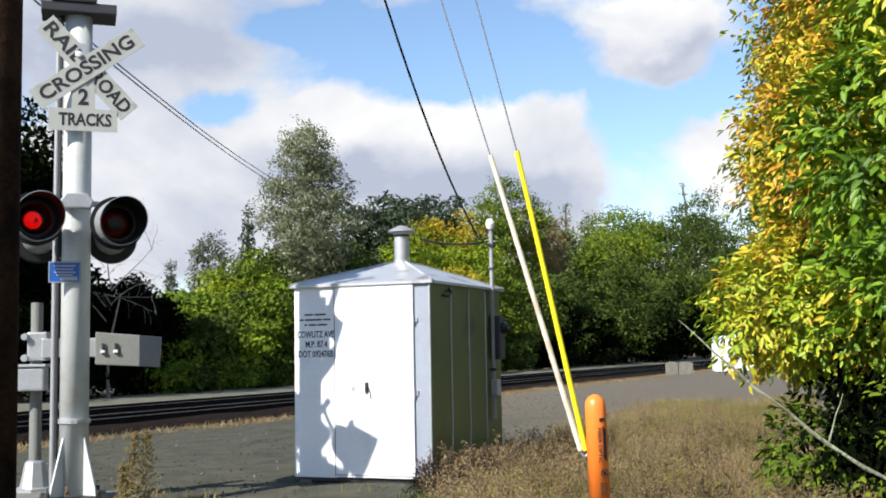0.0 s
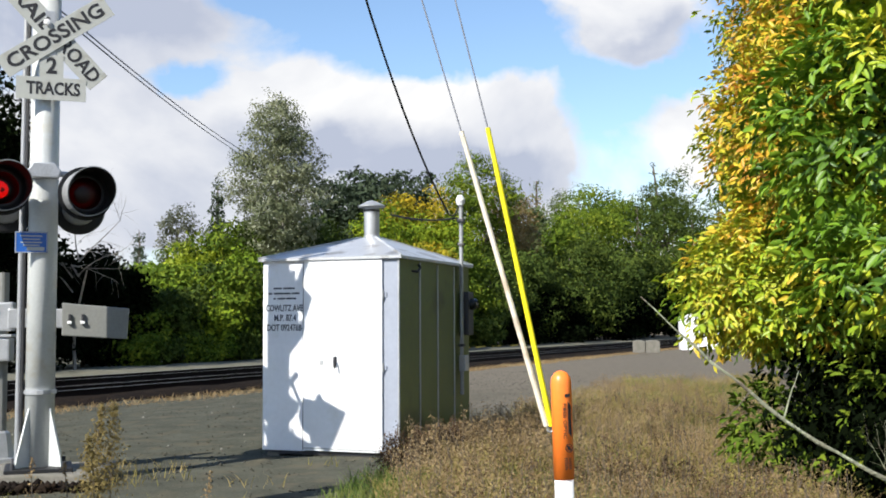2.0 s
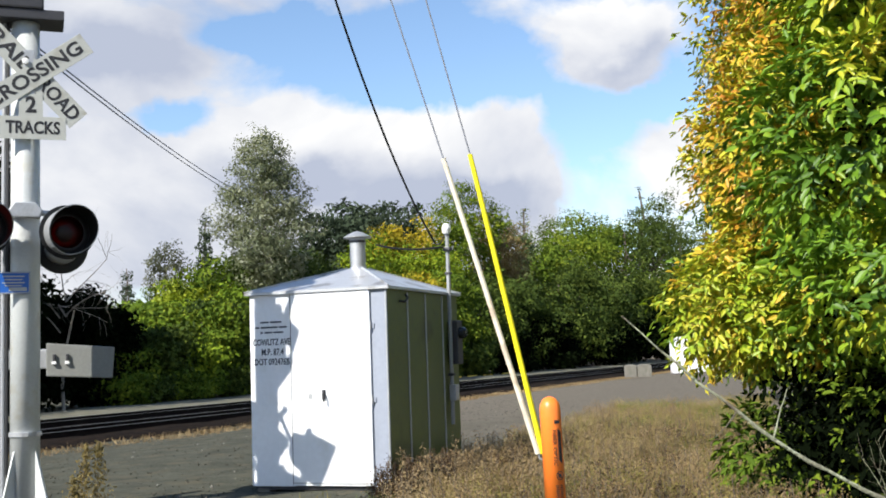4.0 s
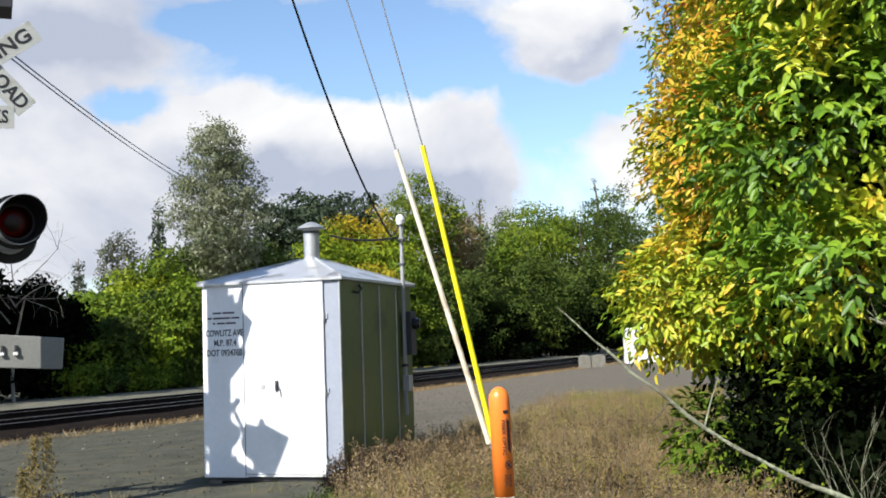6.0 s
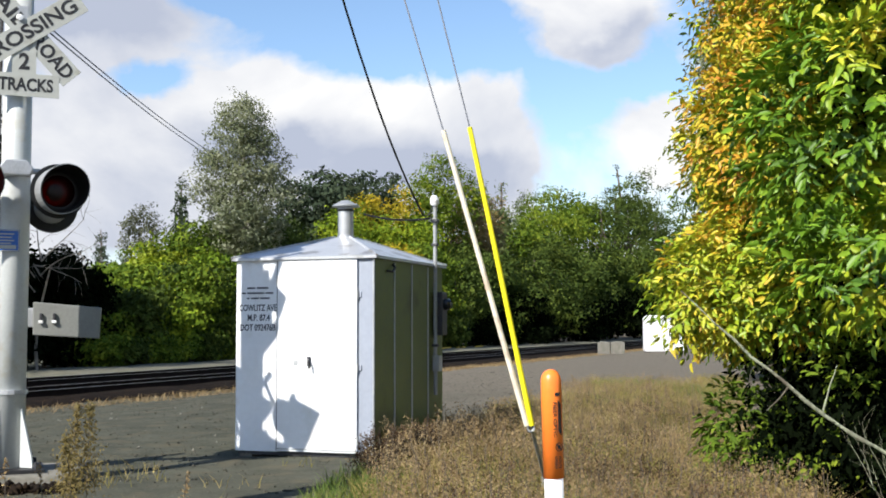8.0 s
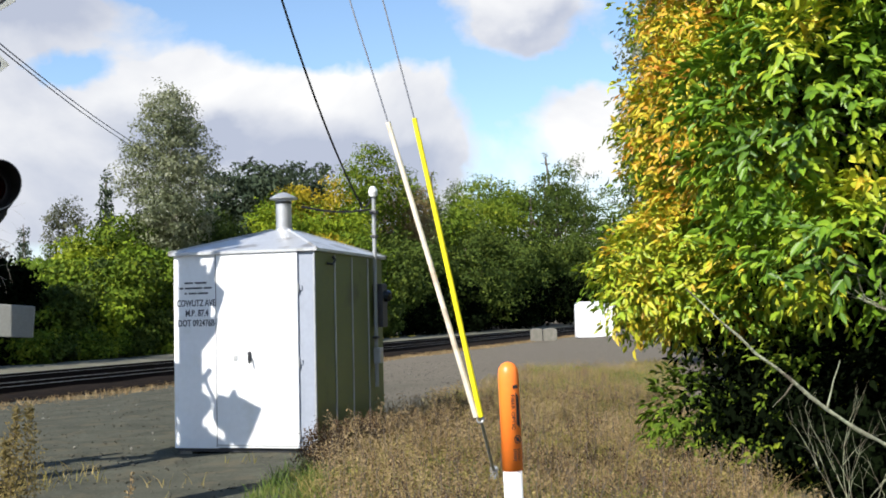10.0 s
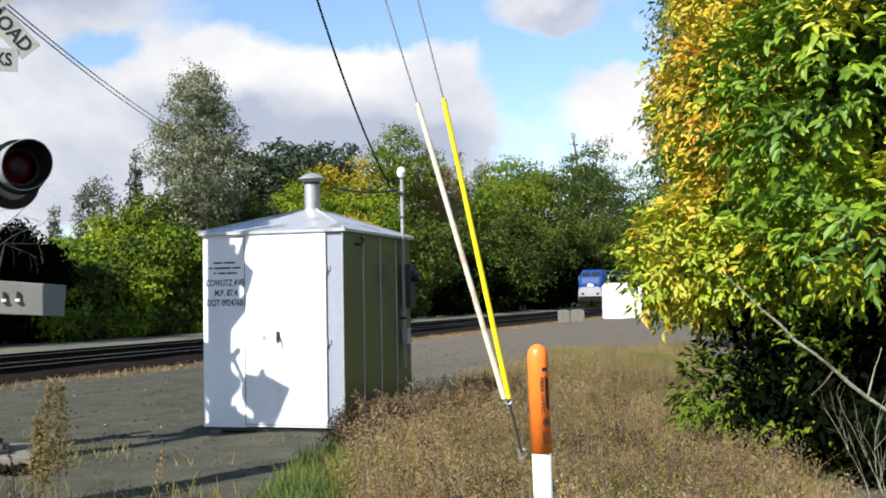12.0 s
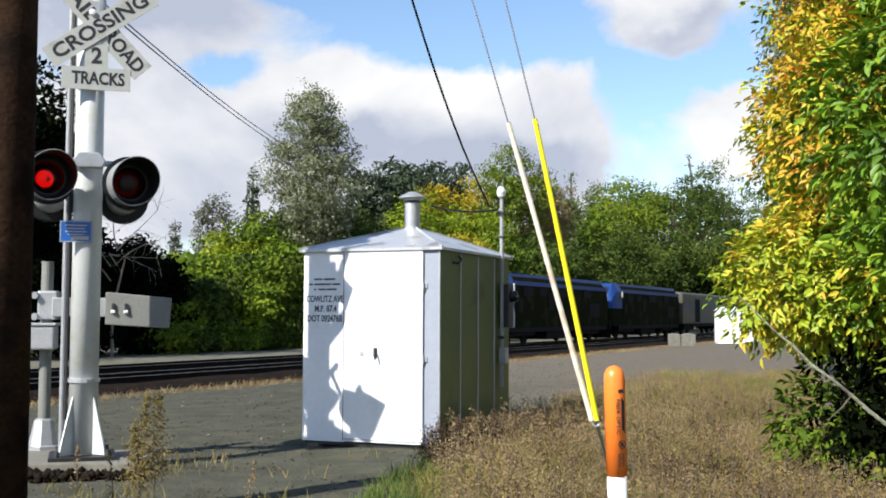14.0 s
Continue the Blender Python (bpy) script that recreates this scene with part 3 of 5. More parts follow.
def rail(off, s0, s1):
    t = thing("rail", "rusty steel rail with a polished head", "rail", group="rails of the crossing line", kind="structure")
    a = Matrix.Translation(along(s0, off)) @ Euler((0, 0, -TRACK_ANG)).to_matrix().to_4x4()
    t.matrix_world = a
    ln = s1 - s0
    z = RAIL_TOP
    bm = box((0, ln / 2, z - 0.165), (0.14, ln, 0.02))
    box((0, ln / 2, z - 0.10), (0.03, ln, 0.11), bm=bm)
    box((0, ln / 2, z - 0.03), (0.072, ln, 0.045), bm=bm)
    part("web", bm, M_rail_side, t)
    part("head", box((0, ln / 2, z - 0.003), (0.06, ln, 0.006)), M_rail_top, t, "polished running surface")


def build_line():
    strip("ballast", [(2.9, -0.36), (2.0, -0.31), (-1.5, -0.31), (-3.2, -0.55)], -120, 560, M_ballast, "dark stone ballast under the far track", "ballast", seed=2)
    strip("ballast", [(6.7, -0.50), (6.0, -0.31), (5.4, -0.27), (2.5, -0.30)], -120, 560, M_ballast, "dark stone ballast under the near track", "ballast", seed=3)
    strip("access_road", [(-2.9, -0.40), (-4.0, -0.32), (-8.0, -0.30), (-10.5, -0.38)], -120, 560, M_access, "pale gravel access road beyond the tracks", "road", seed=4)
    for off in (-0.72, 0.72, 3.38, 4.82):
        rail(off, -110, 540)
    me = None
    for off in (0.0, 4.1):
        for i in range(150):
            s = -62 + i * 0.62
            if me is None:
                bm = box((0, 0, 0), (2.55, 0.23, 0.17), 0.012)
                me = bpy.data.meshes.new("sleeper")
                bm.to_mesh(me)
                bm.free()
                me.materials.append(M_sleeper)
                line = thing("track_bed", "creosoted timber sleepers under two railway tracks", "railway track", kind="structure")
            ob = new("sleeper", me)
            ob.parent = line
            p = along(s, off + random.uniform(-0.05, 0.05), RAIL_TOP - 0.26)
            ob.matrix_basis = pose(p.x, p.y, p.z, 0, random.uniform(-0.6, 0.6), -23.5 + random.uniform(-1, 1))


def pebbles(name, spots, material, label, seed, size=(0.02, 0.06)):
    rng = np.random.default_rng(seed)
    base = np.array([(1, 0, 0), (-1, 0, 0), (0, 1, 0), (0, -1, 0), (0, 0, 0.8), (0, 0, -0.8)], float)
    tri = np.array([(0, 2, 4), (2, 1, 4), (1, 3, 4), (3, 0, 4), (2, 0, 5), (1, 2, 5), (3, 1, 5), (0, 3, 5)])
    n = len(spots)
    s = rng.uniform(size[0], size[1], (n, 1, 1)) * rng.uniform(0.6, 1.3, (n, 1, 3))
    a = rng.uniform(0, 6.3, n)
    b = base[None] * s
    x = b[..., 0] * np.cos(a)[:, None] - b[..., 1] * np.sin(a)[:, None]
    y = b[..., 0] * np.sin(a)[:, None] + b[..., 1] * np.cos(a)[:, None]
    v = np.stack((x, y, b[..., 2]), -1) + np.array(spots)[:, None]
    q = (np.arange(n)[:, None, None] * 6 + tri[None]).reshape(-1, 3)
    ob = new(name, raw_mesh(name, v.reshape(-1, 3), q, material))
    return tagged(ob, label, "stones", kind="stuff")


build_ground()
build_line()
_r = np.random.default_rng(11)
_sp = []
while len(_sp) < 9000:
    x, y = _r.uniform(-13, 4), _r.uniform(8.5, 40)
    if _r.uniform() < (10 / y) ** 1.1:
        _sp.append((x, y, lie(x, y) + 0.004))
M_stone = paint("loose_stone", (0.075, 0.072, 0.058), 0.95, spec=0.1, vary=0.5, scale=3, bump=0.3)
M_palestone = paint("pale_stone", (0.2, 0.19, 0.16), 0.9, vary=0.3, scale=3, bump=0.3)
pebbles("loose_gravel", _sp, M_stone, "loose grey gravel scattered over the yard", 12, (0.007, 0.022))
pebbles("pale_gravel", [(float(x), float(y), lie(float(x), float(y)) + 0.01) for x, y in zip(_r.uniform(-12, 3, 160), _r.uniform(9, 34, 160))], M_palestone, "pale broken stones lying on the gravel", 13, (0.01, 0.028))
_bp = [tuple(along(float(s), float(o), -0.34 - 0.055 * max(0.0, float(o) - 5.5))) for s, o in zip(_r.uniform(-60, 30, 7000), _r.uniform(5.2, 6.5, 7000))]
pebbles("ballast_stones", _bp, M_ballast, "dark crushed ballast stones along the near track", 14, (0.03, 0.08))


# ---- relay cabin ----
def build_cabin():
    W, D, H = 1.755, 2.35, 2.28
    cab = thing("relay_cabin", "white sheet-metal signal relay cabin with hip roof and vent", "cabin", (-0.821, 14.715, 0.0), -20.67)
    t = 0.03
    bm = box((-W / 2 + 0.275, -D / 2 + t / 2, H / 2 + 0.03), (0.55, t, H - 0.06), 0.004)
    part("front_panel", bm, M_silver, cab)
    # this strip's shade is in its colour; the wall itself is one paint
    part("corner_strip", box((W / 2 - 0.103, -D / 2 + t / 2, H / 2 + 0.03), (0.206, t, H - 0.06), 0.004), M_shade_grey, cab, "front corner strip coloured blue-grey for its shade")
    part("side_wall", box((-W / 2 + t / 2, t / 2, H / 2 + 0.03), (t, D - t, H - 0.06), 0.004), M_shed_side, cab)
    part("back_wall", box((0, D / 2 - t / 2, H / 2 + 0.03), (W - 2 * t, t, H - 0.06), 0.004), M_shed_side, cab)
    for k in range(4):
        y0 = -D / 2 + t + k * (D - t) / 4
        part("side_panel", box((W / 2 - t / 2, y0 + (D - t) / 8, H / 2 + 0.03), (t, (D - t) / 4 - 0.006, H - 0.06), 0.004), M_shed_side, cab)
        if k:
            part("seam", box((W / 2 + 0.006, y0, H / 2 + 0.02), (0.016, 0.022, H - 0.1), 0.004), M_galv, cab)
    part("corner_trim", box((W / 2 - 0.006, -D / 2 - 0.003, H / 2 + 0.03), (0.02, 0.02, H - 0.07), 0.006), M_galv, cab)
    part("floor_frame", box((0, 0, 0.05), (W - 0.05, D - 0.05, 0.07), 0.01), M_darksteel, cab)
    for x in (-0.75, 0.75):
        for y in (-1.0, 1.0):
            part("skid", box((x, y, -0.02), (0.16, 0.3, 0.14), 0.01), M_concrete, cab)
    # the door with hinges and latch
    door = part("door", box((0.172, -D / 2 - 0.004, H / 2 + 0.035), (1.0, 0.04, H - 0.075), 0.006), M_silver, cab)
    for x in (-0.331, 0.676):
        part("door_gap", box((x, -D / 2 - 0.018, H / 2 + 0.03), (0.007, 0.014, H - 0.1)), M_darksteel if x < 0 else M_shade_grey, cab)
    for z in (1.86, 1.03, 0.22):
        hinge = part("hinge", tube([(0.685, -D / 2 - 0.028, z - 0.05), (0.685, -D / 2 - 0.028, z + 0.05)], 0.012, 8), M_galv, door)
        part("hinge_leaf", box((0.708, -D / 2 - 0.008, z), (0.035, 0.014, 0.06), 0.003), M_shade_grey, door)
    bm = box((0.085, -D / 2 - 0.035, 1.10), (0.035, 0.03, 0.11), 0.006)
    tube([(0.085, -D / 2 - 0.04, 1.13), (0.10, -D / 2 - 0.09, 1.10), (0.11, -D / 2 - 0.09, 1.02)], 0.010, 8, bm)
    part("latch", bm, M_darksteel, door, "dark padlocked latch")
    part("lock_plate", box((-0.09, -D / 2 - 0.026, 1.085), (0.05, 0.008, 0.06), 0.003), M_galv, door)
    part("kick_strip", box((0.172, -D / 2 - 0.012, 0.10), (1.0, 0.03, 0.02), 0.004), M_galv, cab)
    part("lifting_lug", tube([(W / 2 + 0.01, -D / 2 + 0.35, H - 0.14), (W / 2 + 0.06, -D / 2 + 0.40, H - 0.15), (W / 2 + 0.06, -D / 2 + 0.5, H - 0.10), (W / 2 + 0.01, -D / 2 + 0.55, H - 0.06)], 0.014, 8), M_darksteel, cab)
    # hip roof with a turned-down edge, and the vent
    o, e = 0.045, 0.022
    bm = bmesh.new()
    low = [bm.verts.new((sx * (W / 2 + o), sy * (D / 2 + o), H - 0.01)) for sx, sy in ((-1, -1), (1, -1), (1, 1), (-1, 1))]
    eav = [bm.verts.new((sx * (W / 2 + o), sy * (D / 2 + o), H + e)) for sx, sy in ((-1, -1), (1, -1), (1, 1), (-1, 1))]
    top = [bm.verts.new((sx * 0.11, sy * 0.11, H + 0.33)) for sx, sy in ((-1, -1), (1, -1), (1, 1), (-1, 1))]
    for a, b in ((low, eav), (eav, top)):
        for k in range(4):
            bm.faces.new((a[k], a[(k + 1) % 4], b[(k + 1) % 4], b[k]))
    bm.faces.new(top)
    bm.faces.new(low[::-1])
    roof = part("roof", bm, M_roof, cab, "galvanised hip roof")
    for k, (sx, sy) in enumerate(((-1, -1), (1, -1), (1, 1), (-1, 1))):
        part("ridge_cap", tube([(sx * (W / 2 + o), sy * (D / 2 + o), H + e + 0.004), (sx * 0.1, sy * 0.1, H + 0.335)], 0.014, 6), M_roof, roof)
    vent = part("vent_pipe", lathe([(0.0, H + 0.28), (0.125, H + 0.28), (0.112, H + 0.34), (0.098, H + 0.36), (0.098, H + 0.70), (0.0, H + 0.70)], 24), M_galv, cab, "round galvanised roof vent", smooth=False)
    part("vent_cap", lathe([(0.0, H + 0.81), (0.05, H + 0.80), (0.12, H + 0.765), (0.175, H + 0.735), (0.175, H + 0.722), (0.10, H + 0.735), (0.0, H + 0.74)], 24), M_galv, vent)
    part("vent_band", lathe([(0.0985, H + 0.66), (0.104, H + 0.66), (0.104, H + 0.69), (0.0985, H + 0.69)], 24), M_darksteel, vent)
    # service conduit, meter and junction box on the shaded side
    px, py = W / 2 + 0.05, D / 2 - 0.42
    mast = part("service_conduit", tube([(px, py, 0.62), (px, py, 3.02), (px + 0.01, py - 0.01, 3.10)], 0.026, 10), M_hood_out, cab)
    bm = lathe([(0.0, 0.14), (0.035, 0.13), (0.06, 0.08), (0.055, 0.02), (0.032, 0.0), (0.0, 0.0)], 14, Matrix.Translation((px, py, 3.06)) @ Euler((radians(18), 0, 0)).to_matrix().to_4x4())
    part("weatherhead", bm, M_whiteplastic, mast, "pale service entrance cap")
    part("clamp", box((px, py, 2.86), (0.09, 0.09, 0.05), 0.01), M_darksteel, mast)
    part("clamp", box((px, py, 2.55), (0.08, 0.08, 0.035), 0.01), M_darksteel, mast)
    part("clamp", box((px, py, 1.25), (0.08, 0.08, 0.035), 0.01), M_darksteel, mast)
    part("meter_box", box((px + 0.02, py + 0.13, 1.66), (0.13, 0.2, 0.56), 0.015), M_darksteel, cab, "dark electric meter box")
    part("meter", lathe([(0, 0.0), (0.075, 0.0), (0.07, 0.06), (0.05, 0.09), (0, 0.095)], 18, Matrix.Translation((px + 0.085, py + 0.13, 1.78)) @ Euler((0, radians(90), 0)).to_matrix().to_4x4()), M_glass, cab)
    part("switch_box", box((px + 0.02, py + 0.02, 1.02), (0.09, 0.13, 0.2), 0.01), M_galv, cab)
    # writing on the front panel
    y = -D / 2 - 0.002
    cx = -W / 2 + 0.275
    for z, words in ((1.95, ((-0.08, 0.11), (0.07, 0.15))), (1.89, ((-0.175, 0.05), (-0.02, 0.22), (0.16, 0.10))), (1.83, ((-0.12, 0.03), (-0.03, 0.10), (0.10, 0.13)))):
        for x, wd in words:
            part("text_bar", box((cx + x, y, z), (wd, 0.003, 0.020)), M_faded, cab)
    lettering("COWLITZ AVE", 0.105, M_faded, cab, pose(cx + 0.01, y, 1.715), 0.49, 0.002, bold=0.018)
    lettering("M.P. 87.4", 0.105, M_faded, cab, pose(cx + 0.02, y, 1.60), 0.29, 0.002, bold=0.018)
    lettering("DOT 092476B", 0.105, M_faded, cab, pose(cx + 0.01, y, 1.485), 0.46, 0.002, bold=0.018)
    return cab


# ---- crossing signal ----
def lamp_head(parent, m, glowing):
    """One flashing lamp: housing, hood cut away below, red lens, and the turning reflector behind it."""
    head = part("lamp_housing", lathe([(0.0, -0.22), (0.08, -0.215), (0.14, -0.17), (0.165, -0.08), (0.17, 0.0)], 24), M_hood_out, parent, smooth=True, at=m)
    part("liner", lathe([(0.0, -0.20), (0.072, -0.195), (0.128, -0.158), (0.152, -0.08), (0.158, -0.004)], 24), M_black, head, "black inside of the lamp", smooth=True)
    # background dish
    part("background_dish", lathe([(0.17, -0.015), (0.245, -0.01), (0.262, 0.0), (0.262, 0.012), (0.245, 0.006), (0.17, 0.004)], 32), M_black, head)
    bm = bmesh.new()
    seg, rings = 32, []
    for r in (0.222, 0.214):
        a, b = [], []
        for k in range(seg):
            t = 2 * math.pi * k / seg
            up = math.cos(t)            # 1 at the top of the hood
            ln = 0.13 + 0.22 * (0.5 + 0.5 * up) ** 0.7
            a.append(bm.verts.new((r * math.sin(t), r * math.cos(t), 0.0)))
            b.append(bm.verts.new((r * math.sin(t) * 1.03, r * math.cos(t) * 1.03, ln)))
        rings.append((a, b))
    (a0, b0), (a1, b1) = rings
    for k in range(seg):
        q = (k + 1) % seg
        bm.faces.new((a0[k], a0[q], b0[q], b0[k]))
        bm.faces.new((b0[k], b0[q], b1[q], b1[k]))
        bm.faces.new((b1[k], b1[q], a1[q], a1[k]))
    hood = part("hood", bm, M_hood_out, head, "grey sheet-metal hood, black inside", smooth=False)
    hood.data.materials.append(M_black)
    for i, f in enumerate(hood.data.polygons):
        if i % 3 == 2:
            f.material_index = 1
    part("lens", lathe([(0.0, 0.045), (0.08, 0.04), (0.13, 0.025), (0.155, 0.004), (0.155, 0.002)], 28), M_lens_red, head, "red glass lens", smooth=True)
    part("lens_ring", lathe([(0.155, 0.0), (0.155, 0.02), (0.175, 0.02), (0.214, 0.004)], 28), M_black, head)
    if not glowing:
        return None
    # reflector on a spindle: bright face forwards shines, back is dark
    bm = lathe([(0.0, 0.004), (0.085, 0.0015), (0.085, 0.0)], 24)
    turn = part("reflector", bm, M_bulb, head, "lit reflector", at=pose(0, 0, -0.13, 0, 0, 0))
    turn.data.materials.append(M_black)
    bm = bmesh.new()
    bm.from_mesh(turn.data)
    back = [v for v in bm.verts if abs(v.co.z) < 1e-6]
    f = bm.faces.new(back[::-1])
    f.material_index = 1
    bmesh.ops.recalc_face_normals(bm, faces=[f])
    bm.to_mesh(turn.data)
    bm.free()
    return turn


def build_signal():
    base = Vector((-3.86, 11.66, 0.0))
    face = math.degrees(math.atan2(3.95, 10.9))        # heading of the sign faces, towards the road
    sig = thing("crossing_signal", "aluminium railroad crossing signal mast with crossbuck and flashing lamps", "crossing signal", tuple(base), face)
    mast = part("mast", lathe([(0.0, 0.16), (0.138, 0.16), (0.138, 3.0), (0.132, 5.05), (0.0, 5.05)], 32), M_mast, sig, smooth=False)
    for f in mast.data.polygons:
        f.use_smooth = len(f.vertices) == 4
    part("mast_extension", lathe([(0.0, 5.03), (0.155, 5.03), (0.155, 6.3), (0, 6.3)], 28), M_darksteel, sig)
    bm = lathe([(0.137, 0.86), (0.155, 0.86), (0.155, 0.90), (0.137, 0.90)], 28)
    box((0.0, -0.175, 0.88), (0.07, 0.04, 0.05), 0.008, bm=bm)
    part("clamp_band", bm, M_galv, sig)
    part("base_plate", box((0, 0, 0.14), (0.62, 0.62, 0.045), 0.008), M_black, sig, "dark steel base plate")
    for k in range(4):
        m = Euler((0, 0, radians(45 + 90 * k))).to_matrix().to_4x4()
        part("gusset", prism([(0.135, 0.165), (0.30, 0.165), (0.285, 0.26), (0.145, 0.72), (0.135, 0.72)], 0.02, 0.003, m), M_mast, sig)
        p = m @ Vector((0.0, 0.33, 0.19))
        part("bolt", lathe([(0, 0.03), (0.02, 0.03), (0.022, -0.03), (0, -0.03)], 8, Matrix.Translation(p)), M_darksteel, sig)
    part("conduit", tube([(-0.20, 0.03, 0.16), (-0.20, 0.03, 2.4), (-0.19, 0.03, 5.0)], 0.026, 10), M_hood_out, sig)
    part("cable", tube([(-0.165, -0.02, 0.5), (-0.165, -0.02, 2.3), (-0.16, -0.01, 5.0)], 0.016, 8), M_wire, sig)
    part("bracket", box((0, 0, 4.98), (0.72, 0.42, 0.10), 0.01), M_darksteel, sig, "dark cantilever bracket")
    part("bracket", box((-0.05, 0.0, 5.14), (0.44, 0.46, 0.22), 0.02), M_darksteel, sig)
    # crossbuck
    zc = 4.37
    for name, tilt, y, words in (("blade_railroad", -47, -0.185, (("RAIL", -0.33), ("ROAD", 0.32))), ("blade_crossing", 36, -0.20, (("CROSSING", 0.0),))):
        m = pose(0.085, y, zc, 0, -tilt, 0)
        blade = part("blade", box((0, 0, 0), (1.2, 0.006, 0.225), 0.002), M_sign, sig, "white crossbuck blade", at=m)
        for w, x in words:
            lettering(w, 0.19, M_ink, blade, pose(x, -0.0045, 0), 1.06 if w == "CROSSING" else 0.48, 0.001, bold=0.025)
    part("hub_bolt", lathe([(0, 0.02), (0.03, 0.015), (0.035, 0), (0, 0)], 12, pose(0.0, -0.21, zc + 0.13, 90, 0, 0)), M_whiteplastic, sig)
    part("sign_arm", box((0.03, -0.165, zc), (0.1, 0.05, 0.5), 0.005), M_galv, sig)
    plate = part("tracks_plate", prism([(-0.325, -0.225), (0.325, -0.225), (0.325, 0.0), (0.11, 0.0), (0.11, 0.225), (-0.11, 0.225), (-0.11, 0.0), (-0.325, 0.0)], 0.006, 0.0015), M_sign, sig, "white plate with black lettering", at=pose(0.05, -0.19, 3.955))
    lettering("TRACKS", 0.17, M_ink, plate, pose(0.02, -0.0045, -0.115), 0.50, 0.001, bold=0.03)
    lettering("2", 0.22, M_ink, plate, pose(0.0, -0.0045, 0.11), 0.10, 0.001, bold=0.03)
    blue = part("notice", prism([(-0.15, -0.105), (0.15, -0.105), (0.15, 0.105), (-0.15, 0.105)], 0.006, 0.0015), M_bluesign, sig, "blue emergency notice with white border", at=pose(-0.105, -0.160, 2.33))
    for x, z, sx, sz in ((0, 0.098, 0.29, 0.008), (0, -0.098, 0.29, 0.008), (-0.143, 0, 0.008, 0.20), (0.143, 0, 0.008, 0.20)):
        part("border", box((x, -0.0045, z), (sx, 0.003, sz)), M_sign, blue)
    for z, wd in ((0.062, 0.20), (0.03, 0.16), (0.0, 0.20), (-0.028, 0.15)):
        part("text_bar", box((0.0, -0.0045, z), (wd, 0.003, 0.012)), M_sign, blue)
    part("text_bar", box((0.04, -0.0045, -0.062), (0.16, 0.003, 0.035)), M_sign, blue)
    # lamps on a cross arm, both ways
    zl = 2.83
    part("cross_arm", tube([(-0.52, 0.02, zl + 0.20), (0.52, 0.02, zl + 0.20)], 0.03, 10), M_galv, sig)
    part("junction_box", prism([(-0.13, 0.0), (-0.16, 0.07), (-0.10, 0.15), (0.10, 0.15), (0.16, 0.07), (0.13, 0.0)], 0.16, 0.015, pose(0, -0.13, zl + 0.13)), M_galv, sig)
    for x in (-0.38, 0.38):
        part("hanger", tube([(x, 0.02, zl + 0.20), (x * 1.05, -0.02, zl + 0.10), (x * 1.02, -0.12, zl), (x * 1.0, -0.20, zl)], 0.024, 8), M_galv, sig)
    aim = 12                                             # lamps turn a little more to the road than the signs
    turning = []
    for x, z in ((-0.375, zl), (0.38, zl - 0.03)):
        turning.append(lamp_head(sig, pose(x, -0.34, z, 0, 0, aim) @ pose(0, 0, 0, 90, 0, 0), True))
    for x in (-0.36, 0.34):
        lamp_head(sig, pose(x, 0.26, zl - 0.12, 0, 0, 180 + 8) @ pose(0, 0, 0, 90, 0, 0), False)
    # foundation
    bm = box((0, 0, 0), (1.5, 1.05, 0.34), 0.02)
    single("foundation", bm, M_concrete, "weathered concrete foundation pad under the signal mast", "foundation", (-4.0, 11.75, -0.045), 4)
    return turning


def build_gate():
    g = thing("gate_mechanism", "galvanised crossing gate mechanism with counterweight plates", "gate mechanism", (-4.52, 12.35, 0.0), 12)
    M_cw = paint("dull_galvanised", (0.20, 0.205, 0.19), 0.6, metal=0.2, vary=0.15, scale=5)
    part("post", tube([(0, 0, 0.1), (0, 0, 2.08)], 0.062, 16), M_cw, g)
    part("post_foot", lathe([(0.0, 0.12), (0.2, 0.12), (0.2, 0.16), (0.15, 0.17), (0.10, 0.42), (0.07, 0.44), (0, 0.44)], 8), M_galv, g)
    part("gearbox", box((-0.10, -0.05, 1.28), (0.42, 0.30, 0.24), 0.02), M_galv, g)
    part("gearbox_lid", box((-0.10, -0.05, 1.42), (0.46, 0.33, 0.03), 0.008), M_galv, g)
    part("bracket", box((0.02, 0, 1.62), (0.2, 0.2, 0.3), 0.02), M_galv, g)
    for z in (1.5, 1.72):
        part("bolt", lathe([(0, 0.05), (0.035, 0.05), (0.04, 0), (0, 0)], 8, pose(-0.1, -0.1, z, 90, 0, 0)), M_galv, g)
    arm = part("counterweight_arm", box((0.62, -0.10, 1.60), (1.1, 0.05, 0.20), 0.012), M_galv, g)
    cw = part("counterweight", prism([(0.62, 1.42), (1.27, 1.38), (1.29, 1.70), (0.62, 1.76)], 0.08, 0.012, pose(0, -0.19, 0)), M_cw, g, "pale steel counterweight plate")
    for x in (0.70, 0.83):
        part("slot_bolt", box((x, -0.245, 1.60), (0.028, 0.03, 0.085), 0.006), M_darksteel, cw)
        part("bolt_head", box((x, -0.25, 1.555), (0.045, 0.035, 0.03), 0.006), M_whiteplastic, cw)
    part("weight_stack", box((0.95, -0.05, 1.58), (0.5, 0.08, 0.26), 0.012), M_darksteel, g)
    single("gate_foundation", box((0, 0, 0), (0.7, 0.7, 0.2), 0.015), M_concrete, "small concrete base under the gate mechanism", "foundation", (-4.56, 12.65, 0.0), 12)


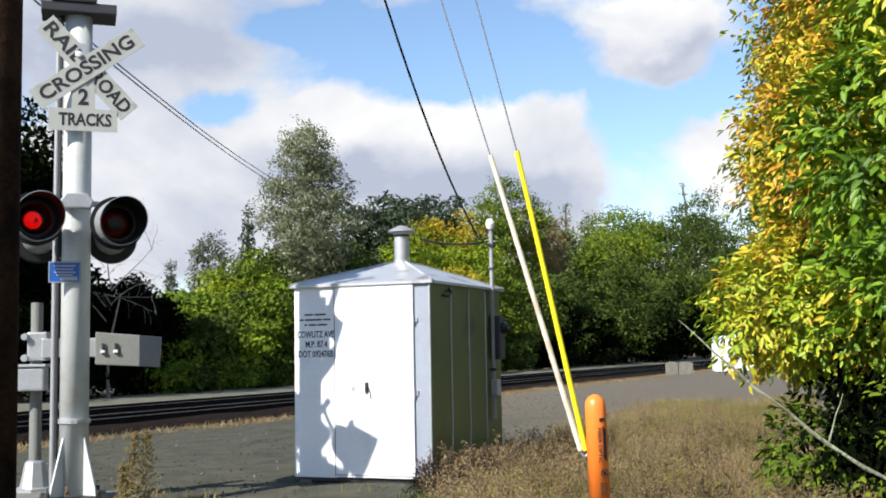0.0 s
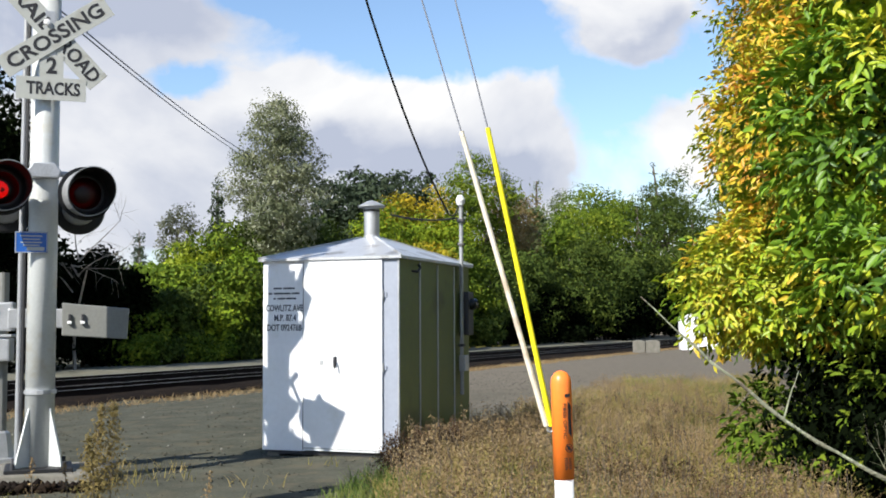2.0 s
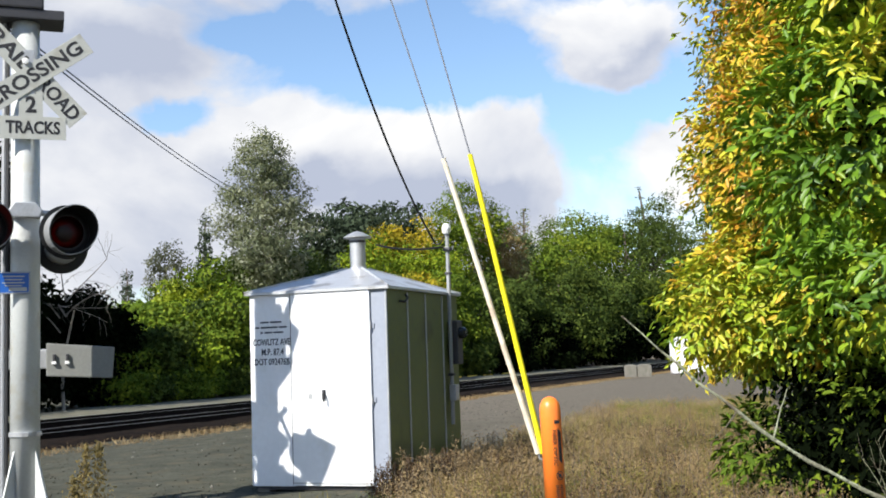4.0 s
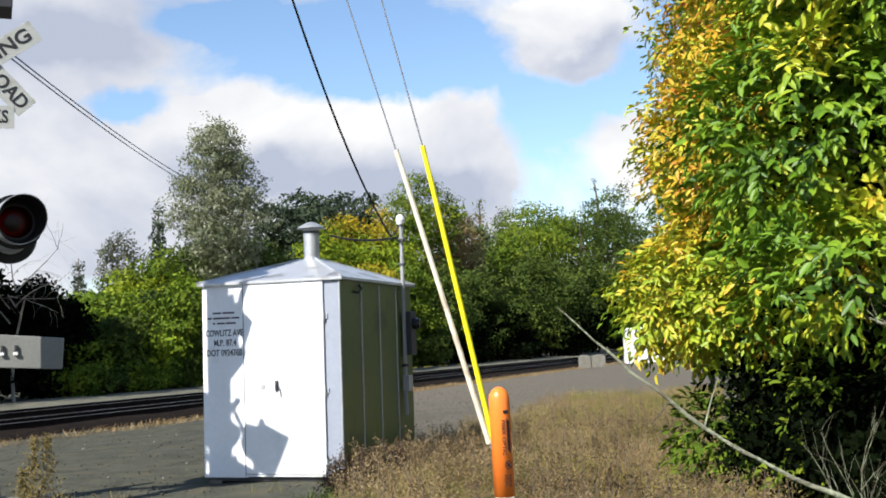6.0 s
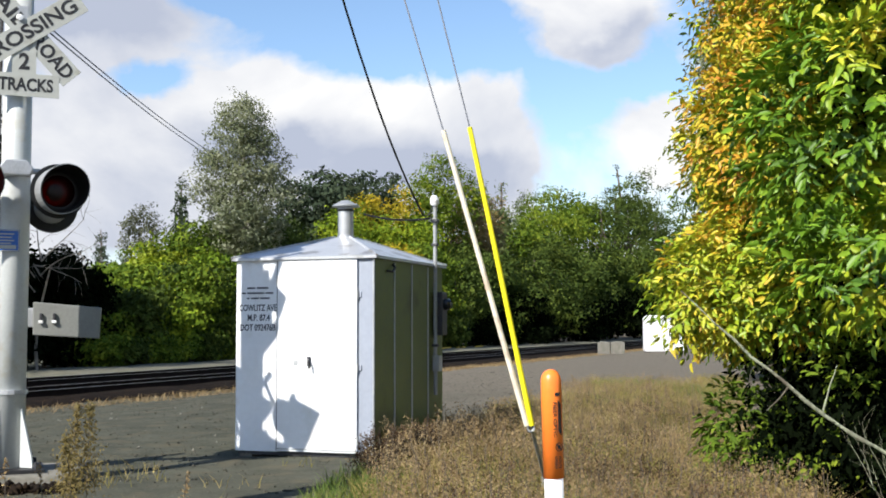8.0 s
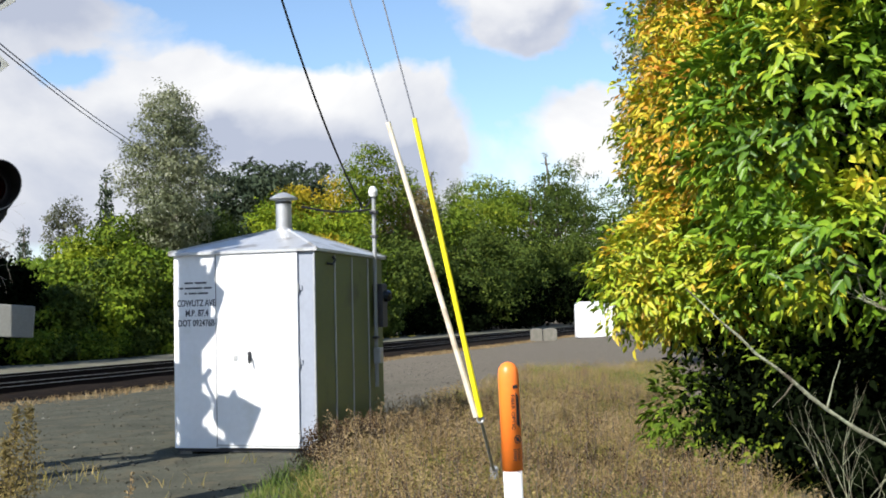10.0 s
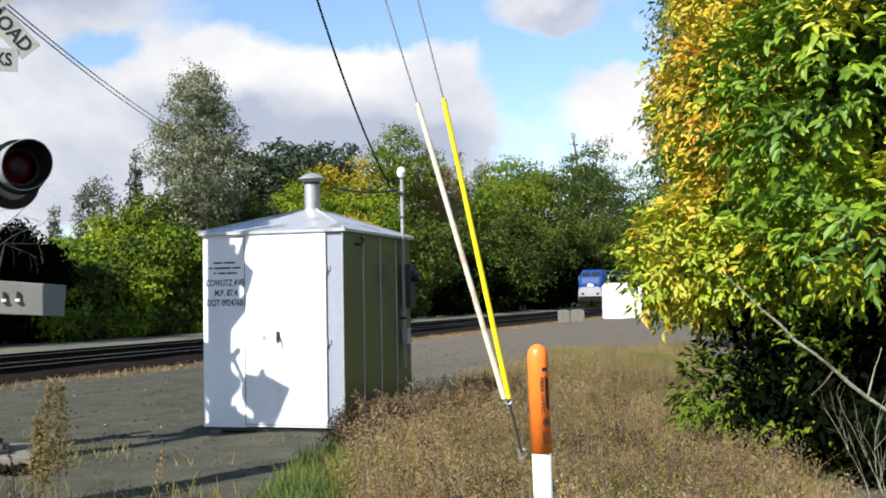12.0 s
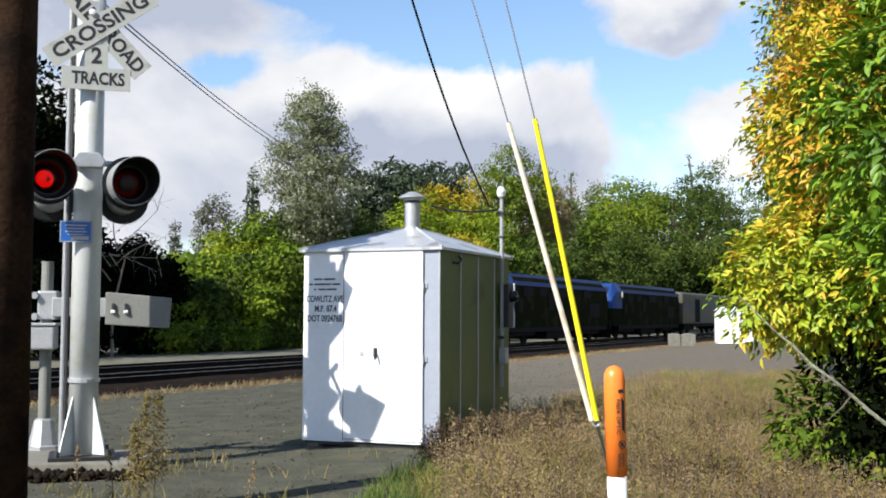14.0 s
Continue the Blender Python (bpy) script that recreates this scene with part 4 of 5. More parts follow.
_pr = np.random.default_rng(15)
_ps = [(float(a), float(b), float(c)) for a, b, c in zip(_pr.uniform(-4.9, -3.1, 420), 11.2 - np.abs(_pr.normal(0, 0.13, 420)), _pr.uniform(-0.03, 0.06, 420))]
pebbles("broken_stones", _ps, M_ballast, "dark broken stones against the concrete foundation", 16, (0.025, 0.06))
build_cabin()
SIGNAL_TURNS = build_signal()
build_gate()


# ---- marker post and guy wires ----
def build_marker():
    mk = thing("marker_post", "orange and white plastic cable marker post in dry grass", "marker post", (0.70, 6.16, 0.0), 8)
    mk.matrix_world = pose(0.70, 6.16, 0, 0, -1.2, -16)
    r = 0.05
    part("post", lathe([(0.0, -0.05), (r - 0.004, -0.05), (r - 0.004, 0.80), (0, 0.80)], 28), M_whiteplastic, mk, "white lower post", smooth=True)
    part("sleeve", lathe([(r - 0.003, 0.765), (r, 0.765), (r, 1.225), (r - 0.004, 1.25), (r - 0.018, 1.272), (r - 0.036, 1.282), (0.0, 1.285)], 28), M_orange, mk, "orange sleeve with rounded cap", smooth=True)

    def wrap(x, z, w, h, name="text_bar"):
        a = x / r
        m = Euler((0, 0, a)).to_matrix().to_4x4()
        part(name, box((0, -r - 0.001, z), (w, 0.003, h), m=m), M_ink, mk)
    wrap(0.036, 1.165, 0.022, 0.016)
    wrap(0.046, 1.165, 0.014, 0.016)
    m = Euler((0, 0, 0.42)).to_matrix().to_4x4() @ Matrix.Translation((0, -r - 0.001, 1.045)) @ Euler((0, radians(90), 0)).to_matrix().to_4x4()
    lettering("FIBER OPTIC", 0.024, M_ink, mk, m, 0.165, 0.001)
    for k in range(5):
        wrap(0.040 + 0.004 * k, 1.06 - 0.004 * k, 0.0018, 0.15)
    ring = lathe([(0.017, -0.001), (0.020, -0.001), (0.020, 0.001), (0.017, 0.001), (0.017, -0.001)], 20, Euler((0, 0, 0.78)).to_matrix().to_4x4() @ Matrix.Translation((0, -r - 0.001, 0.915)) @ Euler((radians(90), 0, 0)).to_matrix().to_4x4())
    part("symbol", ring, M_ink, mk)
    m = Euler((0, 0, 0.78)).to_matrix().to_4x4() @ Matrix.Translation((0, -r - 0.001, 0.915))
    part("symbol_bar", box((0, 0, 0), (0.032, 0.003, 0.005), m=m @ Euler((0, radians(45), 0)).to_matrix().to_4x4()), M_ink, mk)
    part("symbol_bar", box((0, 0, 0), (0.014, 0.003, 0.018), m=m), M_ink, mk)
    for k in range(7):
        wrap(0.022 + 0.001 * (k % 3), 0.868 - 0.0085 * k, 0.014, 0.003)
        wrap(0.043, 0.868 - 0.0085 * k, 0.013, 0.003)


POLE = Vector((-3.3, 8.52, 0.0))


def build_pole_and_guys():
    p = thing("utility_pole", "dark weathered wooden utility pole", "utility pole", tuple(POLE))
    part("pole", tube([(0, 0, -0.2), (0.0, 0, 4), (0.02, 0, 9), (0.04, 0, 18.6)], [0.18, 0.165, 0.145, 0.105], 20), M_wood, p, smooth=True)
    part("crossarm", box((0, -0.15, 18.0), (2.4, 0.1, 0.12), 0.01), M_wood, p)
    part("service_arm", box((0.55, -0.13, 11.5), (1.3, 0.09, 0.11), 0.01), M_wood, p)
    bottom = Vector((0.885, 9.03, 0.76))
    for name, top, reach, mat, lab in (("yellow", Vector((0.432, 8.843, 2.954)), 17.8, M_yellow, "bright yellow plastic guy guard on a steel stay"), ("cream", Vector((0.236, 8.767, 2.915)), 14.7, M_cream, "faded cream plastic guy guard on a steel stay")):
        g = thing("guy_wire", lab, "guy wire", tuple(bottom))
        base = bottom + Vector((0.006 if name == "yellow" else -0.03, 0, 0))
        d = (top - base)
        end = Vector((POLE.x + 0.1, POLE.y + 0.03, reach))
        loc = lambda q: tuple(Vector(q) - bottom)
        part("guard", tube([loc(base), loc(top)], [0.021, 0.018], 20), mat, g)
        part("strand", tube([loc(base - d * 0.02), loc(top), loc(top.lerp(end, 0.5)), loc(end)], 0.0055, 6), M_greywire, g)
    a = thing("anchor_rod", "galvanised anchor rod and eye for the guy wires", "anchor", (1.15, 9.95, 0.0))
    e = bottom - Vector((1.15, 9.95, 0.0))
    mid = Vector((-0.09, -0.32, 0.26))
    part("rod", tube([(0.05, 0.15, -0.15), (-0.02, -0.1, 0.08), tuple(mid), tuple(e)], 0.013, 8), M_galv, a)
    ring = []
    for k in range(13):
        t = 2 * math.pi * k / 12
        ring.append((e.x + 0.024 * math.cos(t), e.y, e.z - 0.02 + 0.024 * math.sin(t)))
    part("eye", tube(ring, 0.008, 8), M_galv, a)
    part("clamp", box(tuple(mid), (0.06, 0.07, 0.10), 0.012, m=None), M_galv, a)


def hang(name, a, b, sag, r, material, label, n=22):
    a, b = Vector(a), Vector(b)
    pts = [a.lerp(b, k / n) - Vector((0, 0, sag * 4 * (k / n) * (1 - k / n))) for k in range(n + 1)]
    bm = tube(pts, r, 6)
    return single(name, bm, material, label, "cable")


build_marker()
build_pole_and_guys()
WH = (0.285, 15.1, 3.06)
hang("service_drop", (POLE.x + 1.1, POLE.y - 0.02, 11.5), (0.15, 15.1, 2.96), 1.2, 0.0095, M_wire, "black twisted service cable sagging to the cabin")
hang("service_drop", (POLE.x + 1.1, POLE.y - 0.02, 11.48), (0.15, 15.1, 2.94), 1.215, 0.006, M_wire, "black twisted service cable sagging to the cabin")
hang("drip_loop", (0.15, 15.1, 2.95), WH, 0.07, 0.009, M_wire, "black cable drooping into the weatherhead")
hang("drip_loop", (-0.60, 14.9, 2.93), (0.27, 15.1, 2.90), 0.05, 0.013, M_wire, "black cable looped from the vent to the conduit")
hang("overhead_wire", (-9.1, 12.0, 9.35), (-12.5, 71.0, 12.2), 0.5, 0.022, M_greywire, "thin grey overhead wire crossing the yard")
hang("overhead_wire", (-9.1, 12.0, 9.42), (-12.45, 71.0, 12.45), 0.5, 0.022, M_greywire, "thin grey overhead wire crossing the yard")


# ---- yard objects ----
def build_block():
    b = thing("concrete_block", "weathered grey concrete blocks standing beside the track", "concrete block", (11.75, 66.1, -0.15), -8)
    for x, w in ((-0.38, 0.70), (0.42, 0.82)):
        part("block", prism([(x - w / 2, 0), (x + w / 2, 0), (x + w / 2, 0.66), (x + w / 4, 0.74), (x - w / 4, 0.74), (x - w / 2, 0.66)], 0.8, 0.03), M_concrete, b)


def build_cabinet():
    c = thing("white_cabinet", "white fibreglass equipment cabinet on the gravel", "cabinet", (16.2, 71.6, -0.15), -6)
    part("body", box((0, 0, 1.05), (2.5, 1.6, 2.1), 0.12), M_boxwhite, c)
    part("lid", prism([(-1.28, 2.06), (1.28, 2.06), (1.05, 2.32), (-1.05, 2.32)], 1.66, 0.05), M_boxwhite, c)
    part("skirt", box((0, 0, 0.05), (2.4, 1.5, 0.1), 0.02), M_darksteel, c)
    part("door_seam", box((0.1, -0.803, 1.05), (0.02, 0.008, 1.8)), M_galv, c)
    part("handle", box((0.25, -0.82, 1.1), (0.04, 0.05, 0.2), 0.01), M_darksteel, c)


def build_car(at, rz, colour_label, mat):
    c = thing("parked_car", colour_label, "car", at, rz, group="cars parked behind the bushes")
    prof = [(-2.2, 0.35), (2.2, 0.35), (2.25, 0.75), (1.9, 0.92), (1.0, 1.0), (0.45, 1.42), (-1.2, 1.45), (-1.9, 1.0), (-2.22, 0.9)]
    part("body", prism(prof, 1.75, 0.08), mat, c)
    for s in (-1, 1):
        part("side_window", prism([(-1.45, 1.02), (0.8, 1.02), (0.38, 1.36), (-1.1, 1.38)], 0.02, 0.0, pose(0, s * 0.88, 0)), M_glass, c)
    for x in (-1.35, 1.35):
        for s in (-1, 1):
            w = part("wheel", lathe([(0, -0.1), (0.32, -0.1), (0.33, 0), (0.32, 0.1), (0, 0.1)], 18, pose(x, s * 0.8, 0.33, 90, 0, 0)), M_tr_dark, c)
            part("rim", lathe([(0, -0.105), (0.2, -0.108), (0.2, 0.108), (0, 0.105)], 14, pose(x, s * 0.8, 0.33, 90, 0, 0)), M_galv, w)


build_block()
build_cabinet()
for s, off, mt, lab in ((-11.5, -11.6, M_carpaint, "pale silver car parked beyond the access road"), (-6.6, -12.0, M_boxwhite, "white car parked beyond the access road")):
    q = along(s, off)
    build_car((q.x, q.y, lie(q.x, q.y) - 0.02), 66.5, lab, mt)
for kk in (0.016, 0.030, 0.044, 0.060):
    q = C0 + NN * -8.6
    q = q + U * ((kk * (q.y - 0.8) - q.x + 0.12) / (U.x - kk * U.y))
    single("wheel_stop", box((0, 0, 0.07), (1.8, 0.18, 0.16), 0.02), M_kerb, "yellow painted concrete wheel stop on the gravel", "wheel stop", (q.x, q.y, -0.36), 66.5 + random.uniform(-4, 4), group="wheel stops along the access road")


# ---- trees beyond the line ----
def place(k, off):
    """Where the sight line of slope k = x / y from the yard crosses a line off metres from the far track."""
    o = C0 + NN * off
    s = (k * (o.y - 0.8) - o.x + 0.12) / (U.x - k * U.y)
    return o + U * s


def tree(name, k, off, height, width, leaf, label, seed, blobs=None, clumps=420, per=22, size=0.42, bark=None, spread=0.55, floor=0.3, shape="round", hollow=0.5):
    rng = random.Random(seed)
    p = place(k, off)
    z0 = lie(p.x, p.y)
    t = thing(name, label, "tree", (p.x, p.y, z0))
    h, r = height, width / 2
    if blobs is None:
        if shape == "round":
            blobs = [(0, 0, h * 0.46, r * 0.8, r * 0.8, h * 0.42)]
            for i in range(15):
                a = rng.uniform(0, 6.28)
                q = rng.uniform(0.4, 0.8)
                blobs.append((math.cos(a) * r * q, math.sin(a) * r * q, h * (rng.uniform(0.15, 0.75) if i < 10 else rng.uniform(0.7, 0.9)), r * rng.uniform(0.3, 0.48), r * rng.uniform(0.3, 0.48), h * rng.uniform(0.10, 0.16)))
        elif shape == "tall":
            blobs = []
            for i in range(34):
                f = i / 33
                w = r * min(1.0, 0.32 + 1.75 * (1 - f) ** 0.85) * (0.72 if f < 0.12 else 1.0)
                a = i * 2.4 + rng.uniform(-0.5, 0.5)
                q = rng.uniform(0.25, 0.62)
                blobs.append((math.cos(a) * w * q, math.sin(a) * w * q, h * (0.34 + 0.62 * f), w * 0.5, w * 0.5, h * rng.uniform(0.035, 0.06)))
        elif shape == "cone":
            blobs = []
            for i in range(10):
                f = i / 9
                w = r * (1.02 - f) + 0.12
                blobs.append((0, 0, h * (0.12 + 0.85 * f), w, w, h * 0.06))
    ends = [(b[0] * 1.0, b[1] * 1.0, b[2]) for b in blobs[1:9]]
    limbs(t, bark or M_bark, ((0, 0, -0.2), (0, 0, h * (0.97 if shape == "cone" else 0.78))), 0.018 * h, ends, seed)
    crown("crown", t, leaf, blobs, clumps, per, spread, size, seed, hollow=hollow, floor=floor)
    return t


FAR = "trees beyond the railway"
# the tall grey poplar, with its pale trunk
tree("poplar_tree", -0.1516, -13, 17.3, 7.7, L_poplar, "tall grey-green poplar with a pale trunk", 21, clumps=1500, per=20, size=0.19, bark=M_palebark, spread=0.27, shape="tall", hollow=0.35)
# dark mass by the crossing, its shade put into near-black leaves
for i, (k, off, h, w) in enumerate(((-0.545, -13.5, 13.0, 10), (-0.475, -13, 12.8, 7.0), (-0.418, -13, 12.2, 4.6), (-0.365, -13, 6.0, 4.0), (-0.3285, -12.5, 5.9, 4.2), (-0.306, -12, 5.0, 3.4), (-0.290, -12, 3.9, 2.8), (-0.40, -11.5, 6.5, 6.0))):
    tree("evergreen_tree", k, off, h, w, L_black, "evergreen tree beside the crossing, leaves blackened for shade", 40 + i, clumps=420, per=22, size=0.3, floor=0.1, spread=0.4)
tree("evergreen_tree", -0.436, -16, 12.6, 5.5, L_green, "leafy green tree standing behind dark evergreens", 47, clumps=420, per=20, size=0.3, spread=0.42)
# the bushy bank between the crossing and the cabin, higher towards the cabin
bank_trees = ((-0.2841, -15, 4.7, 5.0, L_green), (-0.2659, -15, 5.5, 5.2, L_green), (-0.2477, -16, 6.2, 5.4, L_bright), (-0.2310, -17, 7.3, 5.0, L_lime), (-0.2089, -17, 7.5, 6.0, L_green), (-0.1882, -16, 8.2, 6.2, L_green), (-0.1676, -15, 9.4, 6.4, L_dark), (-0.1444, -14, 9.2, 6.4, L_dark), (-0.1186, -15, 11.0, 7.0, L_dark),
              (-0.2790, -12, 3.2, 4.2, L_green), (-0.2582, -12, 3.8, 4.6, L_dark), (-0.2349, -12, 4.3, 5.0, L_bright), (-0.2116, -12, 5.4, 5.4, L_green), (-0.1857, -12, 6.0, 5.6, L_dark), (-0.1599, -12, 6.4, 5.6, L_bright), (-0.1341, -12, 7.0, 6.0, L_green), (-0.108, -12.5, 7.6, 6.5, L_dark))
for i, (k, off, h, w, lf) in enumerate(bank_trees):
    tree("broadleaf_tree", k, off, h, w, lf, {id(L_dark): "dark green broadleaf tree on the far bank", id(L_lime): "bright lime-green tree on the far bank"}.get(id(lf), "bushy green broadleaf tree on the far bank"), 60 + i, clumps=430, per=26, size=0.27, floor=0.1, spread=0.42)
tree("fir_tree", -0.2078, -60, 18.8, 5.6, L_conifer, "small dark fir tree rising over the bushes", 75, clumps=520, per=16, size=0.45, shape="cone", hollow=0.1, spread=0.4)
tree("fir_tree", -0.2792, -80, 13.4, 4.6, L_conifer, "small dark fir tree rising over the bushes", 76, clumps=200, per=16, size=0.45, shape="cone", hollow=0.1, spread=0.4)
tree("round_tree", -0.2445, -62, 15.6, 5.4, L_olive, "round grey-green tree behind the bank", 77, clumps=360, per=18, size=0.32, hollow=0.4, spread=0.4)
# wood behind the cabin and to the right; lowest row blackened for shade
wood = ((-0.0876, -26, 16.4, 8.0, L_conifer), (-0.0681, -28, 18.2, 9.6, L_conifer), (-0.0389, -26, 17.8, 7.0, L_conifer), (-0.0467, -17, 13.0, 6.8, L_bright), (-0.0240, -18, 14.6, 6.8, L_yellow), (-0.0008, -15, 12.8, 6.4, L_bright), (0.0146, -18, 18.0, 6.6, L_green), (0.0340, -18, 19.7, 7.6, L_green), (0.0553, -17, 17.4, 6.6, L_tan),
        (0.0706, -20, 18.6, 6.0, L_hedge_far), (0.0960, -17, 17.2, 8.6, L_green), (0.1148, -24, 23.0, 6.6, L_hedge_far), (0.1238, -17, 19.6, 11, L_green), (0.1466, -18, 22.4, 13, L_green), (0.1719, -18, 27.0, 16.5, L_dark), (0.1971, -18, 29.4, 17, L_dark), (0.2222, -18, 29.4, 16, L_dark), (0.2474, -18, 29.5, 20, L_dark), (0.2875, -18, 34, 28, L_dark),
        (-0.0776, -12, 8.4, 7.2, L_green), (-0.0366, -12, 8.6, 7.8, L_yellow), (0.0043, -12, 8.8, 8.0, L_green), (0.0400, -12, 9.2, 8.6, L_dark), (0.0756, -12, 10.2, 10, L_dark), (0.1111, -12, 12.2, 11.5, L_dark), (0.1415, -12, 12.6, 12.5, L_dark), (0.1718, -12, 12.8, 13.6, L_dark), (0.2020, -12, 13.6, 15, L_dark), (0.2322, -12, 15.0, 18, L_dark),
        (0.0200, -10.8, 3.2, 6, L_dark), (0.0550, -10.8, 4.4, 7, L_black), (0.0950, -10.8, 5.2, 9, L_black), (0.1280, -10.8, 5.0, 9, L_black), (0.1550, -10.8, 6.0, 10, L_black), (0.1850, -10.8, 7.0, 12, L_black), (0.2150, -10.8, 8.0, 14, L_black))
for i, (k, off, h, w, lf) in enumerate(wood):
    tree("broadleaf_tree", k, off, h, w, lf, {id(L_yellow): "green tree turning yellow in early autumn", id(L_tan): "pale tan tree losing its leaves", id(L_dark): "dark green broadleaf tree in a dense wood", id(L_conifer): "dark blue-green tree behind the wood", id(L_black): "undergrowth tree at the wood edge, leaves blackened for shade"}.get(id(lf), "green broadleaf tree at the edge of a wood"), 100 + i, clumps=480, per=26, size=0.46 if lf is L_conifer else 0.3 if k < 0.06 else 0.38 if k < 0.13 else 0.46, spread=0.5 if k < 0.1 else 0.75, floor=0.1)
tree("fir_tree", 0.1881, -32, 38.5, 9.0, L_conifer, "fir tree top above the wood", 150, clumps=300, per=16, size=0.6, shape="cone", hollow=0.1)
tree("fir_tree", 0.0818, -24, 22.2, 5.0, L_hedge_far, "slender pale conifer in the wood", 151, clumps=300, per=16, size=0.4, shape="cone", hollow=0.1)


for i, k in enumerate((-0.285, -0.262, -0.238, -0.216, -0.19, -0.17)):
    tree("low_bush", k, -10.4, 1.5 - 0.2 * (i % 2), 3.0, (L_green, L_dark, L_green)[i % 3], "low green bush in front of parked cars", 160 + i, clumps=150, per=20, size=0.2, floor=0.05, spread=0.28)


def bare_tree():
    p = place(-0.335, -9.5)
    t = thing("bare_tree", "leafless grey tree with hanging twigs", "tree", (p.x, p.y, lie(p.x, p.y)))
    rng = random.Random(9)
    bm = bmesh.new()

    def grow(a, d, ln, r, depth):
        pts = [a]
        for k in range(4):
            d = (d + Vector((rng.uniform(-1, 1), rng.uniform(-1, 1), rng.uniform(-0.8, 0.5))) * 0.28).normalized()
            pts.append(pts[-1] + d * ln / 4)
        tube(pts, [r * (1 - 0.16 * k) for k in range(5)], 5, bm, caps=False)
        if depth:
            for k in range(4):
                grow(pts[rng.randint(1, 4)], (d + Vector((rng.uniform(-1, 1), rng.uniform(-1, 1), rng.uniform(-0.9, 0.5)))).normalized(), ln * 0.62, r * 0.4, depth - 1)
    grow(Vector((0, 0, -0.2)), Vector((0, 0, 1)), 5.5, 0.09, 0)
    for k in range(7):
        grow(Vector((rng.uniform(-0.2, 0.2), 0, rng.uniform(3.5, 5.2))), Vector((rng.uniform(-0.6, 1), rng.uniform(-0.5, 0.5), rng.uniform(0.0, 0.9))).normalized(), 2.6, 0.035, 2)
    tagged(part("branch_spray", bm, M_palebark, t), kind="stuff")


bare_tree()


# ---- hedge of tall shrubs at the yard's edge ----
def shrub(name, at, blobs, leaf, label, seed, clumps, per, size, spread, floor=0.1, hollow=0.55, aspect=0.5):
    t = thing(name, label, "shrub", at)
    ends = [(b[0], b[1], b[2]) for b in blobs]
    limbs(t, M_bark, ((0.3, 0, -0.1), (0.4, 0, max(b[2] for b in blobs))), 0.07, ends, seed, name="stems")
    crown("foliage", t, leaf, blobs, clumps, per, spread, size, seed, aspect=aspect, hollow=hollow, floor=floor, droop=0.45)
    return t


def leafy_shrub(at, blobs, leaf, label, seed, sprays, leaves, reach, size, floor):
    """A tall shrub of overhanging leafy shoots; blobs are given in the yard's own coordinates."""
    t = thing("tall_shrub", label, "shrub", at)
    own = [(b[0] - at[0], b[1] - at[1], *b[2:]) for b in blobs]
    limbs(t, M_bark, ((0.5, 0.2, -0.1), (0.5, 0.1, max(b[2] for b in own))), 0.06, [b[:3] for b in own], seed, name="stems")
    v, q = spray_leaves(own, sprays, leaves, reach, size, np.random.default_rng(seed), hollow=0.72, floor=floor)
    ob = new("foliage", raw_mesh("foliage", v, q, leaf))
    ob.parent = t
    return t


# green shoots nearest the yard, hanging over a dark hollow; golden growth behind, farther along
leafy_shrub((4.4, 8.9, 0), [(3.75, 8.5, 1.95, 1.15, 1.0, 0.48), (3.5, 9.15, 3.0, 0.95, 1.2, 0.95), (4.25, 8.8, 4.25, 1.35, 1.35, 0.95), (4.1, 9.1, 5.3, 1.45, 1.5, 1.1), (4.3, 9.1, 6.8, 1.5, 1.5, 1.2), (4.9, 8.0, 1.9, 0.8, 0.9, 0.5)], L_hedge, "tall shrub with large green leaves turning yellow", 201, 2700, 12, 0.34, 0.118, 1.5)
leafy_shrub((4.6, 11.3, 0), [(3.55, 10.95, 2.0, 1.1, 1.3, 0.72), (2.85, 11.1, 1.85, 0.6, 0.75, 0.55), (3.8, 11.1, 3.3, 1.25, 1.4, 1.1), (4.25, 11.4, 4.7, 1.4, 1.5, 1.3), (4.45, 11.6, 6.3, 1.4, 1.5, 1.4)], L_hedge_gold, "tall leafy shrub turning golden yellow and orange", 202, 4600, 11, 0.30, 0.088, 1.0)
leafy_shrub((5.6, 14.6, 0), [(4.6, 14.2, 1.9, 1.3, 1.6, 0.9), (5.0, 14.4, 3.5, 1.4, 1.6, 1.3), (5.5, 14.5, 5.2, 1.4, 1.6, 1.5), (5.7, 14.6, 6.8, 1.3, 1.5, 1.4)], L_hedge_mid, "tall leafy shrub turning yellow and orange", 203, 3000, 11, 0.34, 0.11, 0.3)
# black growth added to darken the hedge's gaps; shade is in the leaf colour
shrub("dark_shrub", (5.4, 9.7, 0), [(0.0, 0, 1.0, 1.1, 2.4, 1.2), (-0.2, 0.1, 3.0, 1.0, 1.4, 1.4), (0.0, 0.2, 5.2, 1.2, 1.6, 1.8)], L_black, "inner growth of the hedge, blackened to give deep shade", 204, 900, 26, 0.11, 0.22, floor=0.02, hollow=0.3)
shrub("dark_shrub", (5.2, 12.4, 0), [(-0.6, -0.6, 1.0, 1.0, 1.5, 1.1), (-0.4, -0.6, 2.6, 0.9, 1.3, 1.2), (-0.3, -0.8, 4.4, 0.9, 1.2, 1.6), (0.2, 2.0, 3.0, 1.0, 1.4, 2.4)], L_black, "inner growth of the hedge, blackened to give deep shade", 211, 1000, 26, 0.12, 0.24, floor=0.02, hollow=0.3)
